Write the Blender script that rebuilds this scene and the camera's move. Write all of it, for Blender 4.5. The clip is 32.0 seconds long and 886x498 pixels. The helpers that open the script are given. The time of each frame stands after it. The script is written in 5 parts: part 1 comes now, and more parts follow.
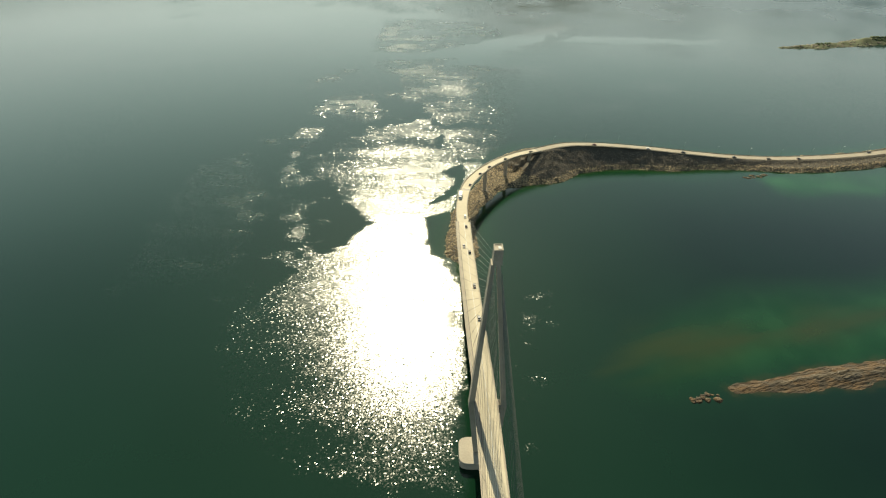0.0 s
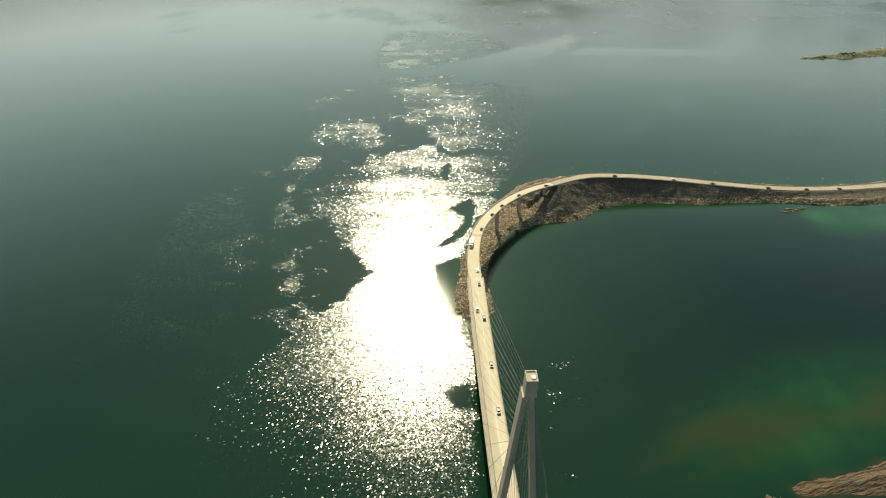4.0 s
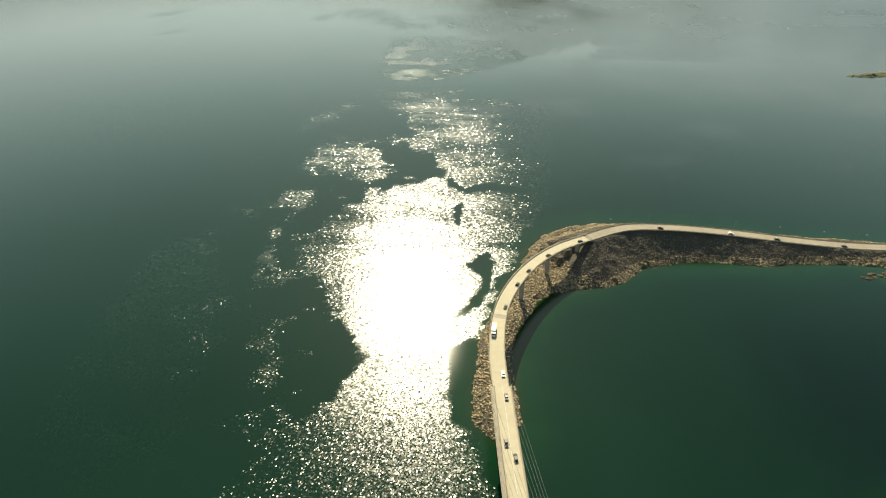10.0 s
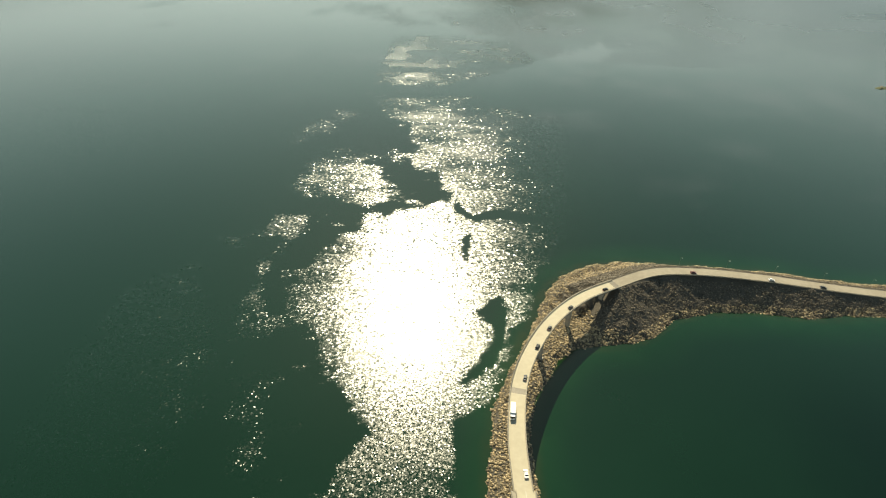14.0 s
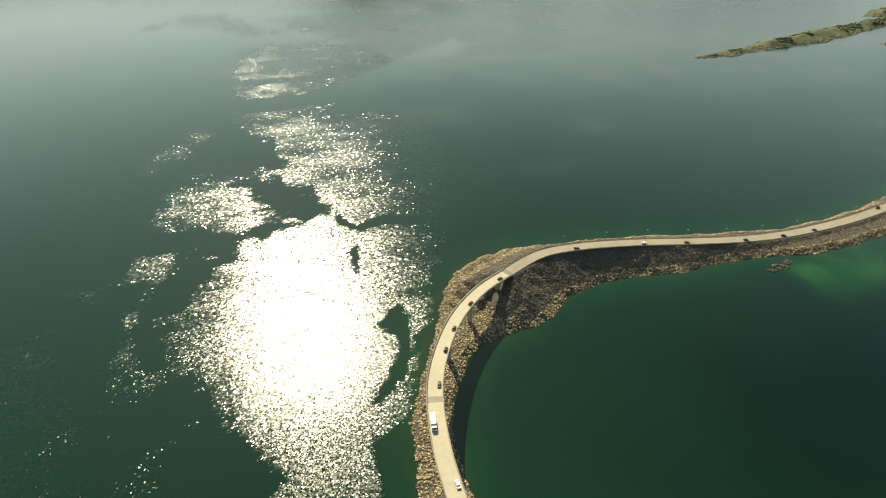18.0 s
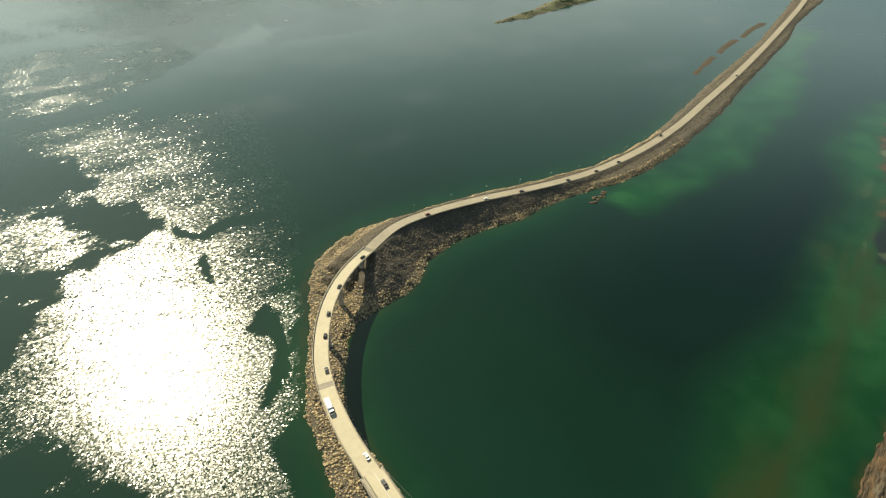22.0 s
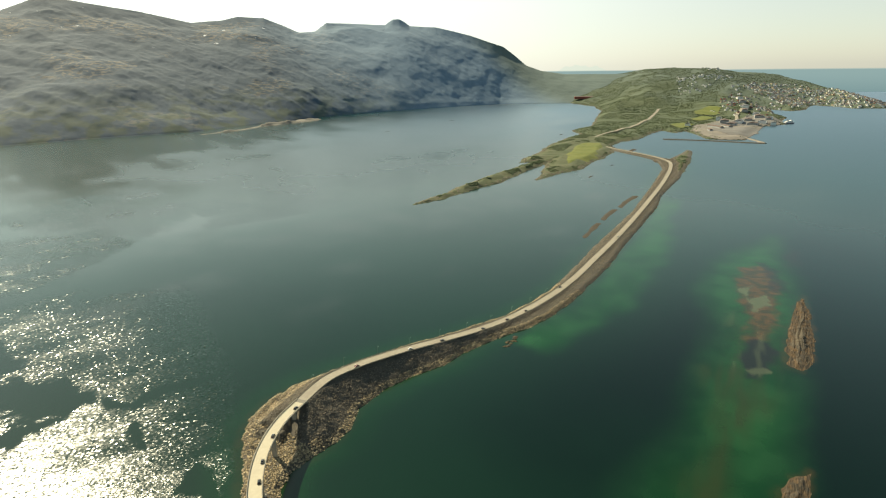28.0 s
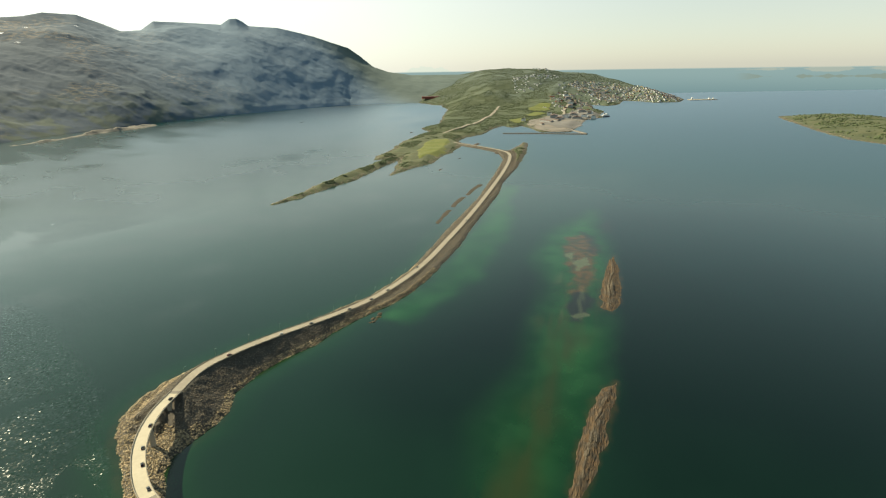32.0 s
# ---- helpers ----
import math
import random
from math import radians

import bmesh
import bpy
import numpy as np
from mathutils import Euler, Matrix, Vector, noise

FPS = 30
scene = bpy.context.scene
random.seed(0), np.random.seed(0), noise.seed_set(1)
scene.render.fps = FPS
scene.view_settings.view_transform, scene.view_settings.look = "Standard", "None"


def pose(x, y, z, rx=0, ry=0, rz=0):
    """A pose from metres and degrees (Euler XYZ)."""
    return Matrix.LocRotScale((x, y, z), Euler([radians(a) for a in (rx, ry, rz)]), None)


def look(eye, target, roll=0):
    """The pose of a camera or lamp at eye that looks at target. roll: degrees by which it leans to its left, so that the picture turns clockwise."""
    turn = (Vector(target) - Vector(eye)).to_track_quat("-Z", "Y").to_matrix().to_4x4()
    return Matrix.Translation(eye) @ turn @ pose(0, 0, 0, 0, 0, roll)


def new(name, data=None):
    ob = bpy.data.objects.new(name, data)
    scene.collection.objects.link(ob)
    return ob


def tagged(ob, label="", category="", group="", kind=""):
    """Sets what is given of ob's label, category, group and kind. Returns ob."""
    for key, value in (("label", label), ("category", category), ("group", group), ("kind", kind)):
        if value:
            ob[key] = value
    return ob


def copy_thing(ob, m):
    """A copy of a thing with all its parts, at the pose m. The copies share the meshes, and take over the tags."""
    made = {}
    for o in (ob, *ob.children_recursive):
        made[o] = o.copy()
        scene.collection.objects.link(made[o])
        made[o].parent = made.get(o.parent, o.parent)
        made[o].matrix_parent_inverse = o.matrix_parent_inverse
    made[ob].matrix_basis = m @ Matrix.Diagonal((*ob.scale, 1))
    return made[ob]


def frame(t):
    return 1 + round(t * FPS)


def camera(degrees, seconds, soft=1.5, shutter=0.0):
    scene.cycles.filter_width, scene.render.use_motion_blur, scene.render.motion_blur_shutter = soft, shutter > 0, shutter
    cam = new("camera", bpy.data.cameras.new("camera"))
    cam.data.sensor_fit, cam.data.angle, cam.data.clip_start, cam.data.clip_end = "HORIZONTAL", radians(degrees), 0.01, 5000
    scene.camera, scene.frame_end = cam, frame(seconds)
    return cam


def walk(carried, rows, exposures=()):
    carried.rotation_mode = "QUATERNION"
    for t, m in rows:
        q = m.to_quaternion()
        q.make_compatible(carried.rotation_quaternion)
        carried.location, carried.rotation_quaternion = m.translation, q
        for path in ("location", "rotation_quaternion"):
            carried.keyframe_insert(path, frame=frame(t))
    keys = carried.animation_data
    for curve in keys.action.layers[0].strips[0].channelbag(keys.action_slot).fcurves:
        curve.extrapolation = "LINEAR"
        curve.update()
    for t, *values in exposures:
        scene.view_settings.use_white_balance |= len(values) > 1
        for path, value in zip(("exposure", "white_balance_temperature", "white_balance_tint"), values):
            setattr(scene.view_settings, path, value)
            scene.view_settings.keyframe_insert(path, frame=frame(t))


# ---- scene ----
cam = camera(78.82, 32.0, 1.1)
PATH = [
    (0, look((0.00, 0.00, 240.00), (-0.00, 83.13, 184.42), -0.41)),
    (0.5, look((-0.39, 7.18, 241.01), (-0.51, 90.38, 185.52), -0.57)),
    (1, look((-1.01, 14.48, 241.59), (-1.19, 97.70, 186.14), -0.58)),
    (1.5, look((-1.72, 21.18, 242.33), (-1.92, 104.53, 187.07), -0.74)),
    (2, look((-2.08, 27.16, 245.32), (-2.61, 110.46, 190.00), -1.03)),
    (2.5, look((-2.31, 34.15, 246.08), (-3.01, 117.48, 190.81), -1.17)),
    (3, look((-2.65, 42.01, 246.60), (-3.41, 125.37, 191.38), -1.29)),
    (3.5, look((-3.04, 49.84, 246.99), (-3.82, 133.20, 191.77), -1.32)),
    (5.5, look((-4.27, 84.67, 243.62), (-5.12, 168.35, 188.87), -1.18)),
    (6, look((-4.99, 92.88, 243.64), (-5.85, 176.41, 188.67), -0.91)),
    (6.5, look((-4.30, 102.01, 242.74), (-5.17, 185.60, 187.87), -0.94)),
    (7, look((-4.35, 110.77, 242.05), (-5.29, 194.38, 187.21), -1.01)),
    (7.5, look((-4.06, 118.18, 241.76), (-5.17, 201.83, 186.97), -1.04)),
    (8, look((-5.62, 125.34, 242.68), (-6.75, 208.96, 187.85), -1.11)),
    (8.5, look((-8.05, 131.92, 243.24), (-9.09, 215.50, 188.34), -0.99)),
    (9, look((-8.93, 139.92, 244.20), (-10.06, 223.29, 189.00), -0.84)),
    (9.5, look((-9.73, 148.04, 243.88), (-10.85, 231.35, 188.57), -0.68)),
    (10, look((-11.69, 155.89, 245.75), (-12.73, 238.91, 190.02), -0.48)),
    (10.5, look((-15.15, 163.79, 250.34), (-15.76, 246.13, 193.60), 0.12)),
    (11, look((-16.51, 171.22, 251.89), (-17.02, 253.20, 194.63), 0.41)),
    (11.5, look((-16.81, 178.82, 251.82), (-17.40, 260.87, 194.66), 0.31)),
    (12, look((-17.48, 186.97, 252.83), (-18.18, 268.87, 195.45), 0.31)),
    (12.5, look((-18.28, 195.12, 251.37), (-18.88, 277.10, 194.09), 0.46)),
    (13, look((-18.33, 203.08, 251.68), (-19.00, 285.02, 194.37), 0.48)),
    (13.5, look((-19.27, 210.02, 251.89), (-19.74, 291.96, 194.58), 0.52)),
    (15.5, look((-21.98, 226.48, 249.10), (-22.01, 308.48, 191.86), 1.00)),
    (16, look((-21.70, 227.75, 247.50), (-20.31, 309.82, 190.39), 0.85)),
    (16.5, look((-21.54, 227.40, 247.93), (-17.19, 309.37, 190.82), 0.60)),
    (17, look((-19.56, 226.63, 246.87), (-10.94, 308.57, 190.20), -0.22)),
    (17.5, look((-21.40, 227.53, 248.91), (-6.31, 308.24, 191.81), -0.12)),
    (18, look((-21.47, 227.97, 248.92), (-1.12, 307.51, 191.82), -0.42)),
    (18.5, look((-21.98, 228.26, 248.68), (2.15, 306.65, 191.47), -0.52)),
    (19, look((-23.35, 228.54, 248.53), (4.15, 305.74, 191.23), -0.41)),
    (19.5, look((-24.17, 228.69, 249.43), (6.80, 304.34, 191.83), -0.30)),
    (20, look((-25.39, 227.78, 249.52), (9.49, 301.66, 191.85), -0.30)),
    (20.5, look((-26.45, 227.46, 249.89), (12.48, 299.20, 192.11), -0.30)),
    (21, look((-27.49, 226.43, 250.30), (14.76, 296.19, 192.43), -0.37)),
    (21.5, look((-28.81, 224.83, 249.53), (15.46, 293.47, 191.84), -0.53)),
    (22, look((-30.39, 222.05, 250.32), (14.13, 288.60, 190.41), -0.49)),
    (22.5, look((-32.37, 219.30, 251.76), (12.45, 285.32, 191.49), -0.38)),
    (23, look((-33.92, 216.21, 252.18), (11.08, 282.03, 191.83), -0.41)),
    (23.5, look((-36.07, 213.15, 251.85), (9.25, 278.84, 191.60), -0.43)),
    (24, look((-38.08, 210.36, 253.84), (7.73, 276.14, 194.05), -0.29)),
    (24.5, look((-39.91, 208.29, 253.82), (8.78, 277.44, 200.46), -0.16)),
    (25, look((-42.56, 204.96, 253.22), (9.05, 277.36, 207.45), -0.11)),
    (25.5, look((-44.46, 200.86, 253.00), (9.39, 275.89, 214.63), -0.13)),
    (27.5, look((-53.31, 176.95, 258.48), (6.46, 250.55, 226.67), -0.66)),
    (28, look((-56.08, 171.83, 258.56), (6.97, 242.63, 226.76), -0.74)),
    (28.5, look((-60.47, 167.87, 258.10), (5.45, 236.04, 226.36), -0.63)),
    (29, look((-64.81, 163.38, 257.63), (3.15, 229.52, 225.89), -0.58)),
    (29.5, look((-68.93, 158.26, 257.15), (0.26, 223.13, 225.44), -0.60)),
    (30, look((-73.43, 153.32, 257.76), (-3.05, 216.84, 225.98), -0.60)),
    (30.5, look((-77.95, 148.12, 257.56), (-6.22, 210.08, 225.68), -0.65)),
    (31, look((-82.17, 142.93, 256.84), (-8.47, 202.53, 224.96), -0.71)),
    (31.5, look((-87.46, 137.64, 256.48), (-11.23, 193.98, 224.63), -0.82)),
    (32, look((-92.73, 132.99, 256.31), (-13.37, 184.79, 224.40), -0.93)),
]
walk(cam, PATH, [(0, 0.92, 6920, -13), (32, 0.92, 6920, -13)])

# ---- world, sun ----
SUN_EL, SUN_AZ = radians(42.0), radians(-4.5)
world = bpy.data.worlds.new("world")
scene.world = world
world.use_nodes = True
wn, wl = world.node_tree.nodes, world.node_tree.links
wn.clear()
w_out = wn.new("ShaderNodeOutputWorld")
w_bg = wn.new("ShaderNodeBackground")
w_sky = wn.new("ShaderNodeTexSky")
w_sky.sky_type, w_sky.sun_disc = "NISHITA", False
w_sky.sun_elevation, w_sky.sun_rotation = SUN_EL, SUN_AZ
w_sky.air_density, w_sky.dust_density, w_sky.ozone_density = 1.0, 0.7, 1.0
w_bg.inputs[1].default_value = 0.08
# below the horizon the world is the open sea beyond the reach of the view
w_co, w_sep, w_ramp, w_mix = wn.new("ShaderNodeTexCoord"), wn.new("ShaderNodeSeparateXYZ"), wn.new("ShaderNodeMapRange"), wn.new("ShaderNodeMix")
w_mix.data_type = "RGBA"
w_ramp.inputs["From Min"].default_value, w_ramp.inputs["From Max"].default_value = -0.0085, -0.0065
w_ramp.inputs["To Min"].default_value, w_ramp.inputs["To Max"].default_value = 0.0, 1.0
wl.new(w_co.outputs["Generated"], w_sep.inputs[0])
wl.new(w_sep.outputs[2], w_ramp.inputs[0])
wl.new(w_ramp.outputs[0], w_mix.inputs[0])
# backdrop sea pales towards the horizon, haze put into its colour
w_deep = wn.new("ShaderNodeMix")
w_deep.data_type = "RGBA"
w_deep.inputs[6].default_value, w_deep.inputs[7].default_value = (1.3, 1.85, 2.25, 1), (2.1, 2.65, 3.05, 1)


def w_range(src, a, b_, c, d):
    r = wn.new("ShaderNodeMapRange")
    r.interpolation_type = "SMOOTHSTEP"
    for k, v in zip(("From Min", "From Max", "To Min", "To Max"), (a, b_, c, d)):
        r.inputs[k].default_value = v
    wl.new(src, r.inputs[0])
    return r.outputs[0]


def w_math(op, a, c):
    m = wn.new("ShaderNodeMath")
    m.operation = op
    for k, v in ((0, a), (1, c)):
        if isinstance(v, (int, float)):
            m.inputs[k].default_value = v
        else:
            wl.new(v, m.inputs[k])
    return m.outputs[0]


def w_bearing(deg):
    m = wn.new("ShaderNodeVectorMath")
    m.operation = "DOT_PRODUCT"
    m.inputs[1].default_value = (math.sin(radians(deg)), math.cos(radians(deg)), 0)
    wl.new(w_co.outputs["Generated"], m.inputs[0])
    return m.outputs["Value"]


def w_noise(scale):
    mp, t = wn.new("ShaderNodeMapping"), wn.new("ShaderNodeTexNoise")
    mp.inputs["Scale"].default_value = (1, 1, 0.0)
    t.inputs["Scale"].default_value, t.inputs["Detail"].default_value = scale, 5
    wl.new(w_co.outputs["Generated"], mp.inputs[0])
    wl.new(mp.outputs[0], t.inputs["Vector"])
    return t.outputs[0]


def w_over(fac, below, colour):
    m = wn.new("ShaderNodeMix")
    m.data_type = "RGBA"
    wl.new(fac, m.inputs[0])
    wl.new(below, m.inputs[6])
    m.inputs[7].default_value = (*colour, 1)
    return m.outputs[2]


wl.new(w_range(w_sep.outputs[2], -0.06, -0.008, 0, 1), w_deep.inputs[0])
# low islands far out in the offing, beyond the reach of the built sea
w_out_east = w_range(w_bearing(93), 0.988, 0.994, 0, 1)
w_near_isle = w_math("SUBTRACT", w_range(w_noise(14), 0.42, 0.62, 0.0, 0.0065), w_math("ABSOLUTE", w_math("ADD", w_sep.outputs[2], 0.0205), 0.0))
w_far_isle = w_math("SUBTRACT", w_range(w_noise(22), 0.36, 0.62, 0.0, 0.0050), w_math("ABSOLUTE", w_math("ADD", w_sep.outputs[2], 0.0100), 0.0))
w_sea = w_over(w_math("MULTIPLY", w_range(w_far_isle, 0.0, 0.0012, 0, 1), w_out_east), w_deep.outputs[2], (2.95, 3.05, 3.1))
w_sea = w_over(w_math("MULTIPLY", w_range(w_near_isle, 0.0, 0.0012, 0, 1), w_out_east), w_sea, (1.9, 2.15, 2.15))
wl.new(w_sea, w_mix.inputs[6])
# thin summer haze: white towards the horizon and around the sun
w_haze, w_low, w_dot, w_pow, w_sum, w_col = (wn.new("ShaderNodeMix"), wn.new("ShaderNodeMapRange"), wn.new("ShaderNodeVectorMath"), wn.new("ShaderNodeMath"), wn.new("ShaderNodeMath"), wn.new("ShaderNodeMix"))
w_haze.data_type = w_col.data_type = "RGBA"
w_low.interpolation_type = "SMOOTHSTEP"
for k, v in zip(("From Min", "From Max", "To Min", "To Max"), (0.0, 0.66, 0.92, 0.04)):
    w_low.inputs[k].default_value = v
wl.new(w_sep.outputs[2], w_low.inputs[0])
w_dot.operation = "DOT_PRODUCT"
w_dot.inputs[1].default_value = (math.cos(SUN_EL) * math.sin(SUN_AZ), math.cos(SUN_EL) * math.cos(SUN_AZ), math.sin(SUN_EL))
wl.new(w_co.outputs["Generated"], w_dot.inputs[0])
w_sum.operation, w_pow.operation = "MAXIMUM", "POWER"
wl.new(w_dot.outputs["Value"], w_sum.inputs[0])
w_sum.inputs[1].default_value = 0.0
wl.new(w_sum.outputs[0], w_pow.inputs[0])
w_pow.inputs[1].default_value = 2.5
w_col.blend_type = "ADD"
w_thin, w_fac = wn.new("ShaderNodeMapRange"), wn.new("ShaderNodeMath")
w_thin.interpolation_type = "SMOOTHSTEP"
for k, v in zip(("From Min", "From Max", "To Min", "To Max"), (0.05, 0.50, 1.0, 0.02)):
    w_thin.inputs[k].default_value = v
wl.new(w_sep.outputs[2], w_thin.inputs[0])
w_fac.operation = "MULTIPLY"
wl.new(w_pow.outputs[0], w_fac.inputs[0])
wl.new(w_thin.outputs[0], w_fac.inputs[1])
wl.new(w_fac.outputs[0], w_col.inputs[0])
w_col.inputs[7].default_value = (6.9, 7.8, 7.9, 1)
w_side = w_range(w_dot.outputs["Value"], 0.1, 0.75, 0.5, 1.0)
wl.new(w_math("MULTIPLY", w_low.outputs[0], w_side), w_haze.inputs[0])
w_milk = wn.new("ShaderNodeHueSaturation")
w_milk.inputs["Saturation"].default_value, w_milk.inputs["Value"].default_value = 0.85, 0.92
wl.new(w_sky.outputs[0], w_milk.inputs["Color"])
wl.new(w_milk.outputs[0], w_haze.inputs[6])
w_tone = wn.new("ShaderNodeMix")
w_tone.data_type = "RGBA"
w_tone.inputs[6].default_value, w_tone.inputs[7].default_value = (6.2, 5.25, 5.7, 1), (4.9, 5.5, 5.9, 1)
wl.new(w_range(w_sep.outputs[2], 0.10, 0.36, 0, 1), w_tone.inputs[0])
wl.new(w_tone.outputs[2], w_haze.inputs[7])
wl.new(w_haze.outputs[2], w_col.inputs[6])
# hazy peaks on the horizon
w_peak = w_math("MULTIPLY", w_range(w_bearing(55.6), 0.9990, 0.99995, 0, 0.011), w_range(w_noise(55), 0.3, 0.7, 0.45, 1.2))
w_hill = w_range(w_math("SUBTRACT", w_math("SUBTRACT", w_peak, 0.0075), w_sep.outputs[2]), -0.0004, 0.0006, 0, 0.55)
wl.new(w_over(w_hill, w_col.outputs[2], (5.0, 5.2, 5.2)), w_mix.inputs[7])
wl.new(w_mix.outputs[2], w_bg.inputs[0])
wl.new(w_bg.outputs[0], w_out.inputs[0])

sun_data = bpy.data.lights.new("sun", "SUN")
sun_data.energy, sun_data.angle, sun_data.color = 5.0, radians(0.53), (1.0, 0.81, 0.67)
sun = new("sun", sun_data)
sun.matrix_world = look((0, 0, 500), (0 + 500 * math.sin(-SUN_AZ), -500 * math.cos(SUN_AZ), 500 - 500 * math.tan(SUN_EL)))


# ---- materials ----
def material(name, base, rough=0.8, metal=0.0, second=None, scale=1.0, bump=0.0, bump_scale=None, per_object=0.0, spec=0.5):
    """A procedural surface: two colours mixed by noise at two scales, with fine relief."""
    m = bpy.data.materials.new(name)
    m.use_nodes = True
    n, l = m.node_tree.nodes, m.node_tree.links
    b = n["Principled BSDF"]
    b.inputs["Roughness"].default_value, b.inputs["Metallic"].default_value = rough, metal
    b.inputs["Specular IOR Level"].default_value = spec
    co = n.new("ShaderNodeNewGeometry")
    big, fine, mix, mul = n.new("ShaderNodeTexNoise"), n.new("ShaderNodeTexNoise"), n.new("ShaderNodeMix"), n.new("ShaderNodeMath")
    big.inputs["Scale"].default_value, fine.inputs["Scale"].default_value = scale, scale * 7.3
    big.inputs["Detail"].default_value, fine.inputs["Detail"].default_value = 5, 6
    l.new(co.outputs["Position"], big.inputs["Vector"])
    l.new(co.outputs["Position"], fine.inputs["Vector"])
    mul.operation = "ADD"
    l.new(big.outputs[0], mul.inputs[0])
    l.new(fine.outputs[0], mul.inputs[1])
    rng = n.new("ShaderNodeMapRange")
    rng.inputs["From Min"].default_value, rng.inputs["From Max"].default_value = 0.75, 1.25
    l.new(mul.outputs[0], rng.inputs[0])
    mix.data_type = "RGBA"
    second = second or [c * 0.7 for c in base]
    mix.inputs[6].default_value, mix.inputs[7].default_value = (*base, 1), (*second, 1)
    l.new(rng.outputs[0], mix.inputs[0])
    out = mix.outputs[2]
    if per_object:
        info, hsv, vr = n.new("ShaderNodeObjectInfo"), n.new("ShaderNodeHueSaturation"), n.new("ShaderNodeMapRange")
        vr.inputs["To Min"].default_value, vr.inputs["To Max"].default_value = 1 - per_object, 1 + per_object
        l.new(info.outputs["Random"], vr.inputs[0])
        l.new(vr.outputs[0], hsv.inputs["Value"])
        l.new(out, hsv.inputs["Color"])
        out = hsv.outputs[0]
    l.new(out, b.inputs["Base Color"])
    if bump:
        bp, bn = n.new("ShaderNodeBump"), n.new("ShaderNodeTexNoise")
        bn.inputs["Scale"].default_value, bn.inputs["Detail"].default_value = bump_scale or scale * 4, 8
        l.new(co.outputs["Position"], bn.inputs["Vector"])
        l.new(bn.outputs[0], bp.inputs["Height"])
        bp.inputs["Distance"].default_value = bump
        l.new(bp.outputs[0], b.inputs["Normal"])
    return m


def island_material(name, base, second, spread=0.35, rough=0.9):
    """Loose pieces joined in one mesh, each with a shade of its own."""
    m = material(name, base, rough, second=second, scale=0.8)
    n, l = m.node_tree.nodes, m.node_tree.links
    b = n["Principled BSDF"]
    src = b.inputs["Base Color"].links[0].from_socket
    geo, hsv, vr = n.new("ShaderNodeNewGeometry"), n.new("ShaderNodeHueSaturation"), n.new("ShaderNodeMapRange")
    vr.inputs["To Min"].default_value, vr.inputs["To Max"].default_value = 1 - spread, 1 + spread
    l.new(geo.outputs["Random Per Island"], vr.inputs[0])
    l.new(vr.outputs[0], hsv.inputs["Value"])
    l.new(src, hsv.inputs["Color"])
    l.new(hsv.outputs[0], b.inputs["Base Color"])
    return m


ASPHALT = material("asphalt", (0.203, 0.175, 0.1295), 0.85, second=(0.252, 0.2205, 0.168), scale=0.05, bump=0.01, bump_scale=6)
DECK = material("deck_surface", (0.335, 0.295, 0.215), 0.85, second=(0.385, 0.34, 0.25), scale=0.06, bump=0.01, bump_scale=6)
CONCRETE = material("concrete", (0.31, 0.275, 0.215), 0.85, second=(0.24, 0.212, 0.165), scale=0.15, bump=0.02)
RAIL = material("rail_steel", (0.14, 0.1225, 0.0945), 0.6, 0.2, scale=0.4)
CABLE = material("stay_cable", (0.085, 0.082, 0.075), 0.5, 0.0, scale=0.5)
PAINT = material("road_paint", (0.525, 0.511, 0.476), 0.7, scale=0.6)
GRAVEL = material("gravel_fill", (0.050, 0.043, 0.033), 0.95, second=(0.088, 0.075, 0.056), scale=0.12, bump=0.3, bump_scale=0.9)
BOULDER = island_material("boulder", (0.165, 0.125, 0.068), (0.32, 0.25, 0.15), 0.6)
BOULDER_ONE = material("single_boulder", (0.165, 0.125, 0.068), 0.9, second=(0.32, 0.25, 0.15), scale=0.8, per_object=0.45)
GRASS = material("field_grass", (0.082, 0.098, 0.012), 0.95, second=(0.118, 0.122, 0.020), scale=0.02, bump=0.4, bump_scale=0.2)
HEATH = material("heath", (0.043, 0.056, 0.019), 0.95, second=(0.078, 0.078, 0.035), scale=0.02, bump=1.2, bump_scale=0.12)
FOREST = material("forest_floor", (0.040, 0.054, 0.020), 0.95, second=(0.064, 0.076, 0.034), scale=0.006, bump=4, bump_scale=0.05)


# paler and bluer farther inland: distance haze put into the ground colour
n, l = FOREST.node_tree.nodes, FOREST.node_tree.links
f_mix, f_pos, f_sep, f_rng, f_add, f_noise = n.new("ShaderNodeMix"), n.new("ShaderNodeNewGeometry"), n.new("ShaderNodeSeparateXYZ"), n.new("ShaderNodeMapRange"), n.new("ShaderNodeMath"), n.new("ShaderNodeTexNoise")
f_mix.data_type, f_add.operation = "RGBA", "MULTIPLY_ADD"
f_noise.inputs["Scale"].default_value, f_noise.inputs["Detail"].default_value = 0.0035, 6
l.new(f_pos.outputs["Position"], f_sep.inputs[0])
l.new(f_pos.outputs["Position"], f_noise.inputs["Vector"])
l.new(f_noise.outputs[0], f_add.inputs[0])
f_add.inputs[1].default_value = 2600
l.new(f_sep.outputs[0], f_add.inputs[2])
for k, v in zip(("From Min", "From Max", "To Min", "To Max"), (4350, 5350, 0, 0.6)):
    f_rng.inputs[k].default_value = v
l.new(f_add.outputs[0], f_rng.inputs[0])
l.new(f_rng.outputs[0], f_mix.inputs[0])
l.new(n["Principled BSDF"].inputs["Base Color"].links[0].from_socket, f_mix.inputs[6])
